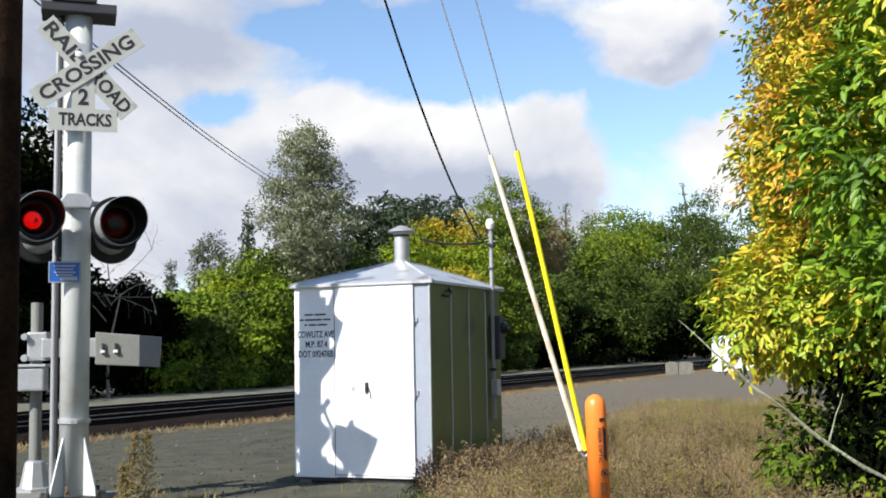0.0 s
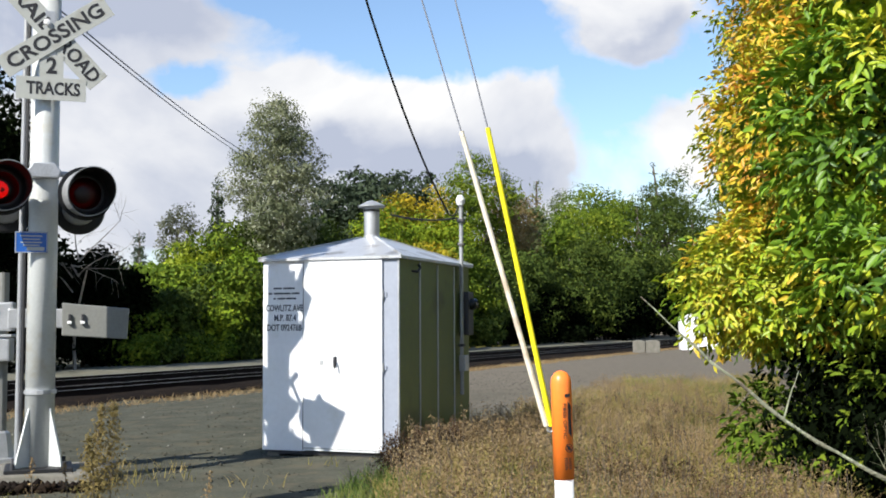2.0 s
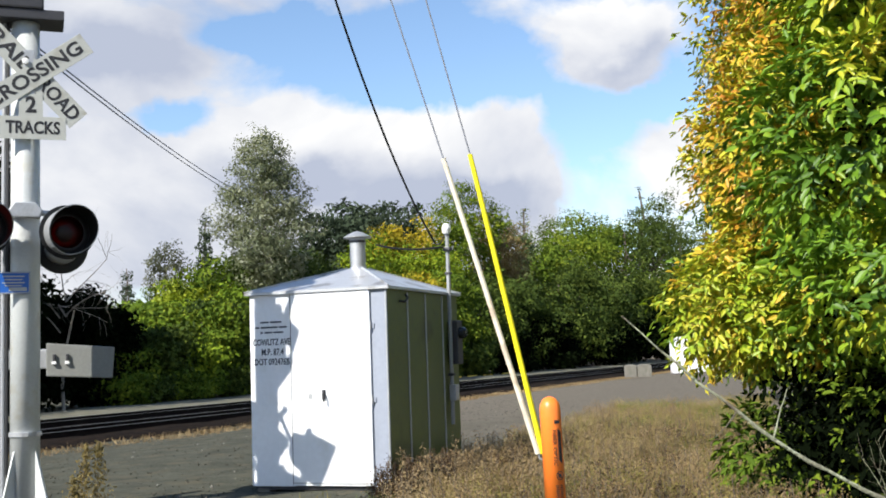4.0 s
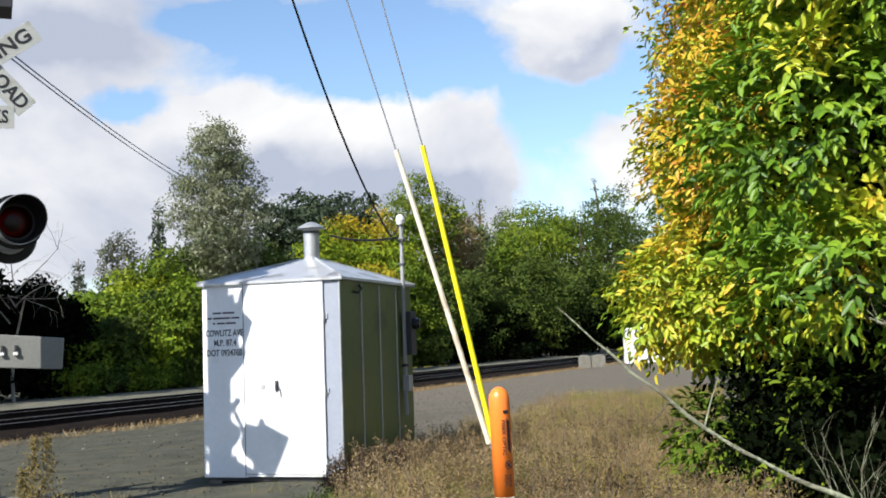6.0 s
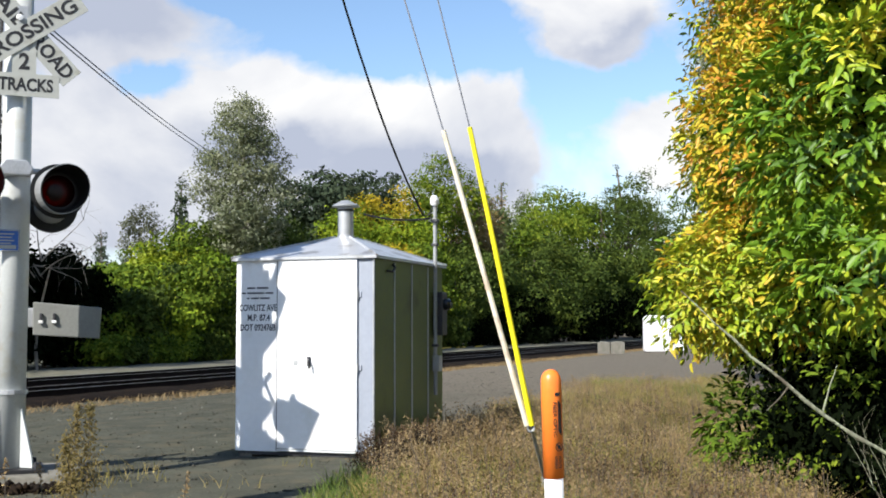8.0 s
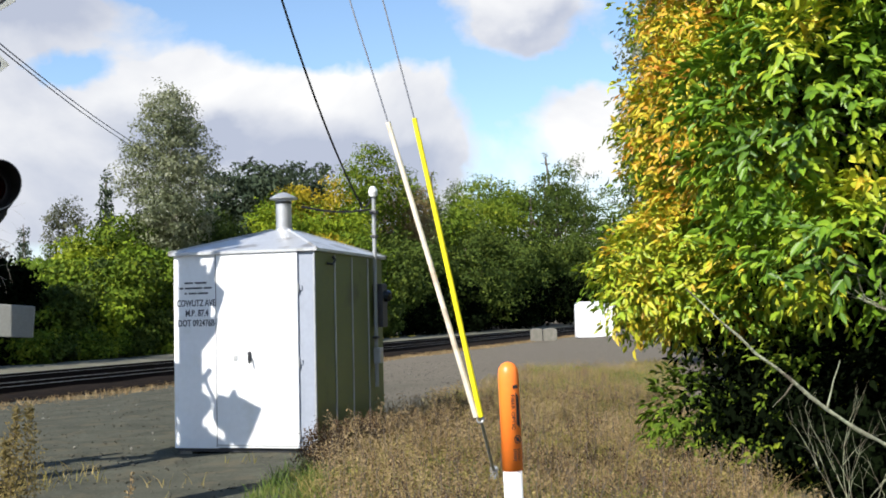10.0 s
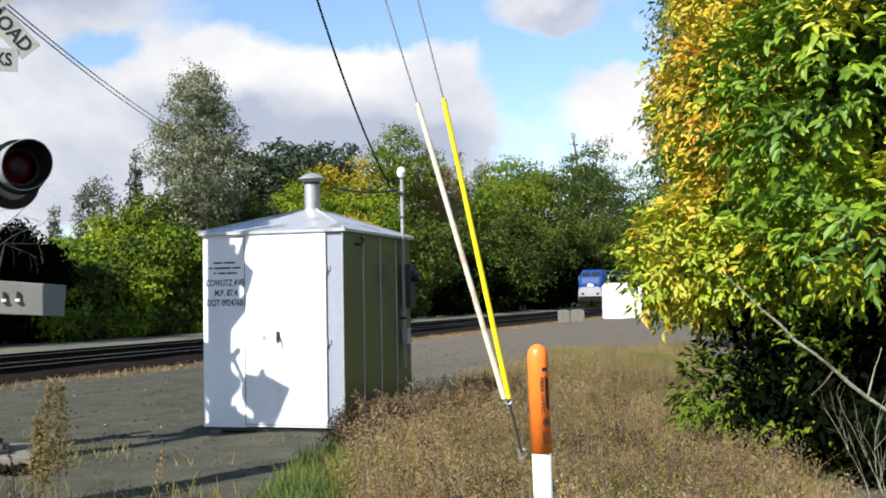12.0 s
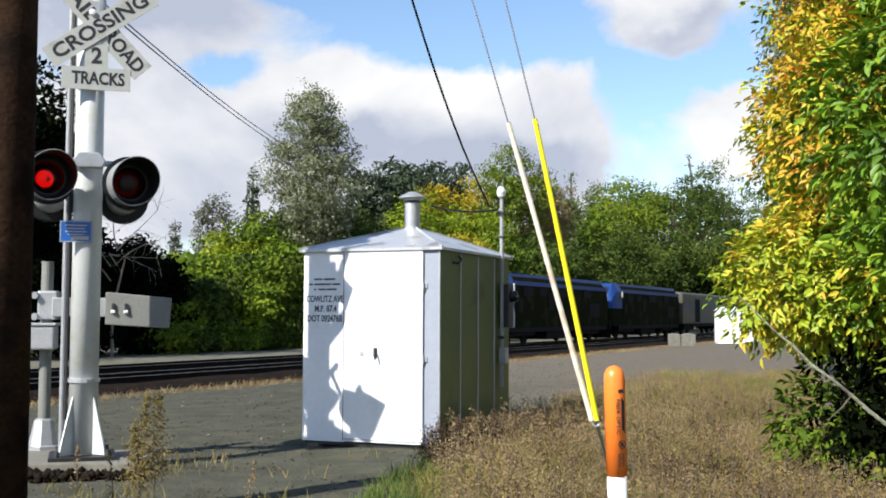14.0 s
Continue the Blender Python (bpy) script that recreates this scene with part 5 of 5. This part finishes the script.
shrub("dark_shrub", (7.6, 8.2, 0), [(0.0, 0, 1.2, 1.6, 2.8, 1.5), (0.2, 0.5, 3.2, 1.4, 2.6, 1.6)], L_black, "added shrub behind the hedge, blackened to give deep shade", 205, 900, 26, 0.16, 0.25, floor=0.0)
shrub("dark_shrub", (5.9, 6.9, 0), [(0.0, 0, 0.8, 1.3, 1.4, 1.0)], L_black, "added shrub behind the hedge, blackened to give deep shade", 206, 500, 26, 0.12, 0.2, floor=0.0)
shrub("roadside_tree", (6.55, 22.0, 0), [(0.3, 0, 2.6, 1.3, 1.6, 1.8), (0.2, 0, 4.6, 1.3, 1.6, 1.8), (0.15, 0, 6.6, 1.1, 1.4, 1.7), (0.25, 0, 8.4, 0.9, 1.2, 1.5), (0.35, 0, 10.0, 0.6, 0.8, 1.3)], L_poplar, "tall grey-green tree behind the shrubs", 207, 1700, 26, 0.11, 0.2, floor=0.6, hollow=0.4)
shrub("roadside_tree", (9.6, 31.0, 0), [(0, 0, 2.0, 2.4, 2.4, 1.6), (0, 0, 4.2, 2.2, 2.2, 1.8)], L_dark, "dark green roadside shrub behind the hedge", 208, 600, 24, 0.18, 0.3, floor=0.2)
# undergrowth coloured near black in place of the hedge's own shade
shrub("dark_shrub", (4.3, 9.35, 0), [(0.0, -0.4, 0.55, 0.95, 1.0, 0.75), (-0.5, 0.9, 0.5, 0.85, 0.9, 0.7), (0.5, 0.4, 1.1, 0.9, 1.2, 0.9), (0.7, -1.2, 0.8, 0.9, 0.9, 0.9)], L_black, "low undergrowth with the hedge's shade put into its colour", 212, 1700, 26, 0.09, 0.16, floor=0.0, hollow=0.3)
leafy_shrub((4.0, 10.4, 0), [(3.6, 10.2, 0.45, 0.7, 0.7, 0.4), (3.15, 10.9, 0.55, 0.5, 0.7, 0.45), (3.9, 10.0, 1.0, 0.6, 0.6, 0.4)], L_green, "low green growth at the hedge's foot", 213, 320, 9, 0.3, 0.10, 0.1)
# unseen trees added beside the line, to darken what the train's side reflects
for i, k in enumerate((0.30, 0.34, 0.38, 0.42, 0.47, 0.53, 0.60)):
    tree("roadside_tree", k, 13.5 + (i % 3) * 1.5, 11 + (i % 3), 9, L_green, "added unseen tree that darkens the train's side", 230 + i, clumps=260, per=20, size=0.55)


# ---- grass and weeds ----
def blades(name, spots, height, width, material, label, seed, lean=0.35, seg=2):
    """Thin bent blades, each three corners wide at the foot and pointed at the tip."""
    rng = np.random.default_rng(seed)
    n = len(spots)
    p = np.array(spots)
    h = height * rng.uniform(0.45, 1.25, (n, 1))
    a = rng.uniform(0, 2 * np.pi, n)
    side = np.stack((np.cos(a), np.sin(a), np.zeros(n)), 1) * width
    bend = rng.normal(0, lean, (n, 3)) * h
    bend[:, 2] = 0
    up = np.array((0, 0, 1.0))
    v = np.empty((n, 6, 3))
    v[:, 0], v[:, 1] = p - side, p + side
    v[:, 2], v[:, 3] = p + up * h * 0.55 + bend * 0.35 + side * 0.8, p + up * h * 0.55 + bend * 0.35 - side * 0.8
    v[:, 4], v[:, 5] = p + up * h + bend + side * 0.15, p + up * h + bend - side * 0.15
    i = np.arange(n)[:, None] * 6
    q = np.concatenate((i + np.array((0, 1, 2, 3)), i + np.array((3, 2, 4, 5))), 1).reshape(-1, 4)
    ob = new(name, raw_mesh(name, v.reshape(-1, 3), q, material))
    return tagged(ob, label, "grass", kind="stuff")


def scatter(n, x0, x1, y0, y1, test, seed, power=1.0):
    rng = np.random.default_rng(seed)
    out = []
    while len(out) < n:
        x, y = rng.uniform(x0, x1), rng.uniform(y0, y1)
        if rng.uniform() < min(1, (8.5 / y)) ** power and test(x, y):
            out.append((x, y, lie(x, y)))
    return out


def meadow(x, y):
    """The weedy strip between the cabin and the hedge."""
    left = -0.55 + (y - 8.0) * 0.04 if y < 12.4 else (0.05 + (y - 13.4) * 0.27)
    patchy = noise.noise(Vector((x * 0.5, y * 0.3, 3.3)))
    return left + 0.5 * patchy < x < min(4.9, 2.9 + max(0, y - 8) * 0.22) + max(0, (y - 17)) * 0.30 and y < 31 + 5 * patchy


blades("dry_grass", scatter(30000, -1.2, 9, 5.5, 34, lambda x, y: meadow(x, y) and noise.noise(Vector((x * 0.9, y * 0.6, 12))) > -0.22, 301, 1.2), 0.21, 0.0028, L_drygrass, "tangled dry grass gone to seed", 302, lean=0.85)
blades("brown_weeds", scatter(8000, -0.6, 7, 7, 30, lambda x, y: meadow(x, y) and noise.noise(Vector((x * 0.6, y * 0.35, 8))) > -0.05, 303, 1.1), 0.30, 0.003, L_brownweed, "dead brown weed stalks", 304, lean=0.4)
blades("green_grass", scatter(9000, -2.2, 3.2, 7.5, 12.5, lambda x, y: (x > -1.2 + (y - 8) * 0.12 and noise.noise(Vector((x * 0.7, y * 0.6, 1))) > -0.15) and (y < 11.9 or x > -0.3), 305), 0.14, 0.005, L_greengrass, "short green grass at the yard's edge", 306, lean=0.45)
blades("meadow_green", scatter(11000, -0.8, 7, 6.5, 30, lambda x, y: meadow(x, y) and noise.noise(Vector((x * 0.45, y * 0.3, 21))) > 0.0, 331, 1.1), 0.20, 0.0035, L_greengrass, "olive green grass among dry stalks", 332, lean=0.8)
blades("sparse_grass", scatter(700, -6, -1.0, 8.0, 13, lambda x, y: noise.noise(Vector((x * 0.8, y * 0.8, 5))) > 0.12 and not (-2.3 < x < 0.6 and y > 12.8), 307), 0.12, 0.004, L_drygrass, "sparse dry grass growing out of gravel", 308, lean=0.5)
blades("far_grass", [tuple(along(float(s), float(o), -0.46)) for s, o in zip(np.random.default_rng(309).uniform(-45, 30, 12000), np.random.default_rng(310).normal(7.2, 0.45, 12000))], 0.15, 0.012, L_brownweed, "dry grass along the ballast edge", 311, lean=0.5)


def seed_heads(name, spots, height, material, label, seed, bits=46, size=0.022, spread=0.10):
    """Upright weeds with fine stems and small clustered seed heads."""
    rng = np.random.default_rng(seed)
    pts, outs, stems = [], [], bmesh.new()
    for x, y, z in spots:
        h = height * rng.uniform(0.7, 1.2)
        lean = rng.normal(0, 0.12, 2) * h
        tube([(x, y, z), (x + lean[0] * 0.4, y + lean[1] * 0.4, z + h * 0.55), (x + lean[0], y + lean[1], z + h)], [0.005, 0.004, 0.002], 4, stems, caps=False)
        f = rng.uniform(0.3, 1.0, bits)
        pts.append(np.stack((x + lean[0] * f + rng.normal(0, spread, bits) * (1.15 - f), y + lean[1] * f + rng.normal(0, spread, bits) * (1.15 - f), z + h * f + rng.normal(0, 0.02, bits)), 1))
        outs.append(np.tile((0, -0.3, 0.6), (bits, 1)))
    t = thing(name, label, "weeds", kind="stuff")
    part("stems", stems, M_bark, t)
    v, q = leaf_cloud(np.concatenate(pts), np.concatenate(outs), size, rng, 0.5)
    ob = new("seed_heads", raw_mesh("seed_heads", v, q, material))
    ob.parent = t


seed_heads("dead_weeds", scatter(150, -0.45, 1.3, 11.2, 15.5, lambda x, y: x > -0.40 + (y - 12.4) * 0.33 and x < 1.3, 321), 0.43, L_brownweed, "dead brown seeding weeds beside the cabin", 322, bits=90, spread=0.14)
seed_heads("dark_weeds", scatter(110, -0.55, 0.5, 11.3, 13.6, lambda x, y: -0.42 + (y - 12.4) * 0.33 < x < 0.1 + (y - 12.4) * 0.3, 341), 0.38, L_darkweed, "dark dead weeds against the cabin wall", 342, bits=90, spread=0.12)
seed_heads("dark_weeds", scatter(420, -0.3, 4, 7.5, 20, lambda x, y: meadow(x, y) and noise.noise(Vector((x * 0.8, y * 0.5, 40))) > 0.1, 343), 0.34, L_darkweed, "dark brown dead weeds in dry grass", 344, bits=60, spread=0.11, size=0.02)
seed_heads("dead_weeds", scatter(1500, -0.3, 5, 7, 26, meadow, 323), 0.36, L_brownweed, "seeding weeds in dry grass", 324, bits=80, spread=0.15, size=0.018)
seed_heads("olive_weeds", scatter(700, -0.5, 5, 7, 24, lambda x, y: meadow(x, y) and noise.noise(Vector((x * 0.7, y * 0.45, 55))) > 0.0, 345), 0.30, L_drygrass, "low olive weeds among dry grass", 346, bits=80, spread=0.15, size=0.02)
seed_heads("tall_weed", [(-2.42, 8.9, 0.0), (-2.36, 9.0, 0.0), (-2.5, 8.95, 0)], 1.0, L_tanweed, "tall feathery yellow-brown weed growing in gravel", 326, bits=900, size=0.024, spread=0.085)
seed_heads("tall_weed", [(-2.72, 9.2, 0.0), (-1.75, 9.4, 0.0), (-3.15, 9.6, 0)], 0.48, L_brownweed, "thin dry weed growing in gravel", 327, bits=60, size=0.03, spread=0.04)


# ---- dead wood in front ----
def twigs(bm, a, d, ln, r, depth, rng, droop=0.0):
    pts = [a]
    for k in range(5):
        d = (d + Vector((rng.uniform(-1, 1), rng.uniform(-1, 1), rng.uniform(-1, 1) - droop)) * 0.16).normalized()
        pts.append(pts[-1] + d * ln / 5)
    tube(pts, [r * (1 - 0.15 * k) for k in range(6)], 6, bm)
    if depth:
        for k in range(3):
            i = rng.randint(2, 5)
            twigs(bm, pts[i], (d + Vector((rng.uniform(-1, 1), rng.uniform(-0.6, 0.6), rng.uniform(-0.4, 1))) * 0.8).normalized(), ln * 0.55, r * 0.5, depth - 1, rng, droop)


def build_deadwood():
    rng = random.Random(17)
    b = thing("dead_branch", "lichen-covered dead branch reaching out over the grass", "branch", (2.74, 2.72, 0.0))
    tip, foot = Vector((0.455, 2.65, 1.548)) - Vector((2.74, 2.72, 0)), Vector((0.1, 0.0, -0.05))
    pts, rad = [], []
    for k in range(81):
        f = k / 80
        p = tip.lerp(foot, f)
        p.z += -0.02 * math.sin(f * 9) + 0.06 * math.sin(math.pi * f) - 0.05 * math.sin(math.pi * min(1, f * 4)) * (f < 0.25)
        p += Vector((rng.uniform(-1, 1), rng.uniform(-1, 1), rng.uniform(-1, 1))) * 0.0022
        pts.append(p)
        rad.append((0.0014 + 0.0028 * min(1, f * 3.2) + 0.0032 * f) * rng.uniform(0.68, 1.4))
    part("limb", tube(pts, rad, 9), M_lichen, b)
    bm = bmesh.new()
    for k in (6, 8, 28, 34, 44):
        twigs(bm, pts[k], Vector((rng.uniform(-0.3, 0.4), 0.1, rng.uniform(-0.7, 0.7))).normalized(), rng.uniform(0.03, 0.09), 0.0018, 0 if k < 10 else 1, rng)
    tagged(part("twig_spray", bm, M_lichen, b), kind="stuff")
    for x, y, h, sd in ((3.0, 7.5, 0.6, 31), (3.35, 8.1, 0.6, 33)):
        r2 = random.Random(sd)
        t = thing("dead_shrub", "leafless grey dead shrub with tangled twigs", "dead shrub", (x, y, 0.0), group="dead shrubs by the hedge")
        bm = bmesh.new()
        for k in range(4):
            twigs(bm, Vector((0, 0, -0.02)), Vector((r2.uniform(-1.1, 0.5), r2.uniform(-0.4, 0.4), r2.uniform(0.2, 0.7))).normalized(), h, 0.0042, 2, r2)
        tagged(part("twig_spray", bm, M_lichen, t), kind="stuff")
    for x, y, z, sd in ((3.75, 8.8, 2.0, 41), (3.6, 9.6, 1.75, 42), (3.5, 7.6, 1.55, 43)):
        r2 = random.Random(sd)
        bm = bmesh.new()
        twigs(bm, Vector((1.5, 0.3, -z + 0.0)), Vector((-0.7, -0.1, 1.0)).normalized(), z * 1.15, 0.016, 0, r2)
        twigs(bm, Vector((0.55, 0.1, -0.3)), Vector((-0.95, -0.1, 0.25)).normalized(), 0.9, 0.010, 2, r2)
        single("bare_branch", bm, M_lichen, "pale bare branch sticking out of the hedge", "branch", (x, y, z))


build_deadwood()


# ---- train ----
def bogie(parent, y, axles=2, spacing=2.7):
    b = part("bogie", box((0, y, 0.62), (2.1, spacing + 1.3, 0.32), 0.05), M_tr_dark, parent)
    for s in (-1, 1):
        part("side_frame", prism([(y - spacing / 2 - 0.8, 0.5), (y + spacing / 2 + 0.8, 0.5), (y + spacing / 2 + 0.5, 0.95), (y - spacing / 2 - 0.5, 0.95)], 0.14, 0.03, pose(s * 1.18, 0, 0, 0, 0, 90) @ Matrix.Diagonal((1, 1, 1, 1))), M_tr_dark, b)
        for k in range(axles):
            yy = y + (k - (axles - 1) / 2) * spacing
            part("wheel", lathe([(0, -0.065), (0.5, -0.065), (0.53, 0.07), (0.46, 0.07), (0.4, 0.03), (0.12, 0.05), (0, 0.05)], 22, pose(s * 0.74, yy, 0.5, 0, 90 * s, 0)), M_tr_dark, b)
    return b


def locomotive(name, label, lead=True):
    """Nose at y = 0 facing -y, rail top at z = 0."""
    t = thing(name, label, "locomotive", group="train")
    L = 20.6

    def shell(sections):
        bm = bmesh.new()
        rings = []
        for y, pts in sections:
            rings.append([bm.verts.new((x, y, z)) for x, z in pts])
        for a, b in zip(rings, rings[1:]):
            for k in range(len(a)):
                bm.faces.new((a[k], a[(k + 1) % len(a)], b[(k + 1) % len(a)], b[k]))
        bm.faces.new(rings[0][::-1])
        bm.faces.new(rings[-1])
        bmesh.ops.recalc_face_normals(bm, faces=bm.faces)
        return bm

    def sec(w, zb, zt, sh):
        return [(-w, zb), (w, zb), (w + 0.03, (zb + zt) / 2), (w - 0.06, zt - sh), (w - 0.42, zt), (-w + 0.42, zt), (-w + 0.06, zt - sh), (-w - 0.03, (zb + zt) / 2)]
    part("body", shell([(2.4, sec(1.45, 1.0, 4.02, 0.5)), (L, sec(1.45, 1.0, 4.02, 0.5))]), M_tr_darkened, t, "silver body side, darkened for shade and reflected trees")
    part("roof", shell([(1.7, [(-1.0, 3.98), (1.0, 3.98), (0.95, 4.2), (-0.95, 4.2)]), (L - 0.1, [(-1.05, 3.98), (1.05, 3.98), (0.95, 4.25), (-0.95, 4.25)])]), M_tr_blue, t, "blue roof")
    for s in (-1, 1):
        part("roof_band", box((s * 1.432, L / 2 + 1.2, 3.62), (0.03, L - 2.6, 0.24)), M_tr_blue, t)
        part("skirt", box((s * 1.40, L / 2 + 0.6, 0.88), (0.1, L - 1.6, 0.3), 0.02), M_tr_dark, t)
        for y, z, w, h in ((4.6, 3.15, 1.7, 0.5), (7.0, 3.15, 1.2, 0.5), (11.2, 3.15, 2.4, 0.55), (15.8, 3.2, 1.6, 0.5), (17.4, 2.1, 2.3, 0.95), (3.3, 2.3, 0.6, 0.8), (8.6, 2.6, 0.9, 1.1)):
            part("grille", box((s * 1.478, y, z), (0.03, w, h), 0.008), M_tr_dark, t)
        part("mirror", box((s * 1.60, 1.9, 3.35), (0.12, 0.1, 0.42), 0.02), M_tr_white, t)
        part("cab_window", box((s * 1.44, 2.05, 3.2), (0.06, 0.75, 0.55), 0.01), M_glass, t)
        part("cab_door", box((s * 1.475, 2.9, 2.4), (0.02, 0.62, 1.9), 0.006), M_tr_darkened, t)
    # nose: white below, blue above, windscreen leaning back
    nose = part("nose", shell([(0.0, sec(1.12, 1.05, 2.35, 0.12)), (0.35, sec(1.36, 1.0, 2.42, 0.12)), (2.4, sec(1.44, 1.0, 2.42, 0.12))]), M_tr_white if lead else M_tr_darkened, t, "white lower nose" if lead else "dark grey lower nose")
    part("cab", shell([(0.03, [(-1.12, 2.30), (1.12, 2.30), (1.10, 2.55), (0.85, 2.72), (-0.85, 2.72), (-1.10, 2.55)]), (0.30, [(-1.33, 2.30), (1.33, 2.30), (1.30, 3.05), (1.0, 3.36), (-1.0, 3.36), (-1.30, 3.05)]), (0.85, [(-1.42, 2.30), (1.42, 2.30), (1.38, 3.45), (1.08, 4.0), (-1.08, 4.0), (-1.38, 3.45)]), (1.35, [(-1.45, 2.30), (1.45, 2.30), (1.42, 3.6), (1.05, 4.2), (-1.05, 4.2), (-1.42, 3.6)]), (2.45, [(-1.46, 2.30), (1.46, 2.30), (1.43, 3.6), (1.05, 4.22), (-1.05, 4.22), (-1.43, 3.6)])]), M_tr_blue, t, "blue cab front")
    for s in (-1, 1):
        part("windscreen", box((0, 0, 0), (0.86, 0.03, 0.56), 0.01, m=pose(s * 0.52, 0.55, 3.70, -40, 0, 0)), M_glass, t)
        part("headlight", lathe([(0, 0.0), (0.11, 0.0), (0.11, 0.05), (0, 0.06)], 16, pose(s * 0.17, 0.06, 2.54, 90, 0, 0)), M_headlight, t, "lit headlight")
        part("ditch_light", box((s * 0.8, -0.02, 1.62), (0.28, 0.06, 0.22), 0.02), M_tr_dark, t)
    part("emblem", prism([(-0.3, 0.06), (0.3, 0.06), (0.0, 0.2)], 0.02, 0.0, pose(0, 0.14, 2.92, -21, 0, 0)), M_tr_white, t, "white shape on the blue nose")
    part("buffer_beam", box((0, 0.06, 1.05), (2.5, 0.34, 0.62), 0.06), M_tr_dark, t)
    part("pilot", prism([(-1.25, 0.12), (1.25, 0.12), (1.1, 0.85), (-1.1, 0.85)], 0.14, 0.03, pose(0, 0.10, 0)), M_tr_darkened, t, "grey snow plough pilot")
    part("coupler", box((0, -0.28, 0.88), (0.28, 0.6, 0.3), 0.05), M_tr_dark, t)
    for s in (-1, 1):
        part("hose", tube([(s * 0.4, -0.1, 0.95), (s * 0.55, -0.2, 0.7), (s * 0.45, -0.14, 0.5), (s * 0.2, -0.15, 0.66)], 0.035, 8), M_tr_dark, t)
    part("fuel_tank", box((0, L / 2 + 0.3, 0.62), (2.5, 4.6, 0.72), 0.08), M_tr_dark, t)
    part("underframe", box((0, L / 2 + 0.4, 0.98), (2.6, L - 1.0, 0.14), 0.02), M_tr_dark, t)
    bogie(t, 4.2)
    bogie(t, L - 3.6)
    return t


def coach(name, label):
    t = thing(name, label, "railway car", group="train")
    L = 22.5
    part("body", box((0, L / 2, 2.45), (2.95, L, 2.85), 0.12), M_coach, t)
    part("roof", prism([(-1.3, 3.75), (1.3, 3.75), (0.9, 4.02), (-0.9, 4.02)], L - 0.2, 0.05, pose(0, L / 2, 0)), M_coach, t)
    for s in (-1, 1):
        for z in (1.6, 2.0, 2.45, 2.9, 3.3):
            part("flute", box((s * 1.485, L / 2, z), (0.02, L - 0.6, 0.05)), M_coach, t)
        part("stripe", box((s * 1.487, L / 2, 2.68), (0.012, L - 0.4, 0.12)), M_tr_blue, t)
        for y in (6.0, 16.5):
            part("side_door", box((s * 1.488, y, 2.3), (0.03, 2.0, 2.2), 0.01), M_tr_dark, t)
        part("skirt", box((s * 1.35, L / 2, 0.95), (0.08, L - 7.5, 0.35), 0.02), M_tr_dark, t)
    bogie(t, 3.3, 2, 2.5)
    bogie(t, L - 3.3, 2, 2.5)
    return t


LOCO_A = locomotive("locomotive", "leading blue and silver diesel passenger locomotive with lit headlights")
LOCO_B = locomotive("locomotive", "second blue and silver diesel locomotive coupled in the train", lead=False)
CARS = [coach("baggage_car", "silver baggage car coupled behind the locomotives"), coach("passenger_car", "silver passenger car near the head of the train"), coach("passenger_car", "silver passenger car farther back in the train")]


# ---- what moves ----
def motions():
    # train: steady run down the far track
    def rows(lag):
        out = []
        for i in range(15):
            t = float(i)
            s = 13.2 - 29.7 * (t - 13.5) + lag
            p = along(s, 0.0, RAIL_TOP)
            out.append((t, pose(p.x, p.y, p.z, 0, 0, -23.5)))
        return out
    walk(LOCO_A, rows(0.0))
    walk(LOCO_B, rows(22.0))
    for i, c in enumerate(CARS):
        walk(c, rows(44.0 + 23.6 * i))
    # flashing lamps: a reflector turns to the lens and away again once a second
    for head, on, off in ((SIGNAL_TURNS[0], -0.07, 0.53), (SIGNAL_TURNS[1], 0.57, 0.91)):
        out = [(0.0, 0.0 if on < 0 else 180.0)]
        for i in range(15):
            for t0, a in ((i + on, 180.0), (i + off, 0.0)):
                if t0 <= 0.05 or t0 > 13.94:
                    continue
                out += [(t0 - 0.05, a), (t0 - 0.0167, a + 60), (t0 + 0.0167, a + 120), (t0 + 0.05, a + 180)]
        last = out[-1][1]
        out.append((14.0, last))
        seen, clean = -1, []
        for t, a in out:
            if frame(t) > seen:
                clean.append((t, pose(0, 0, -0.012 - 0.13, a, 0, 0)))
                seen = frame(t)
        walk(head, clean)


motions()
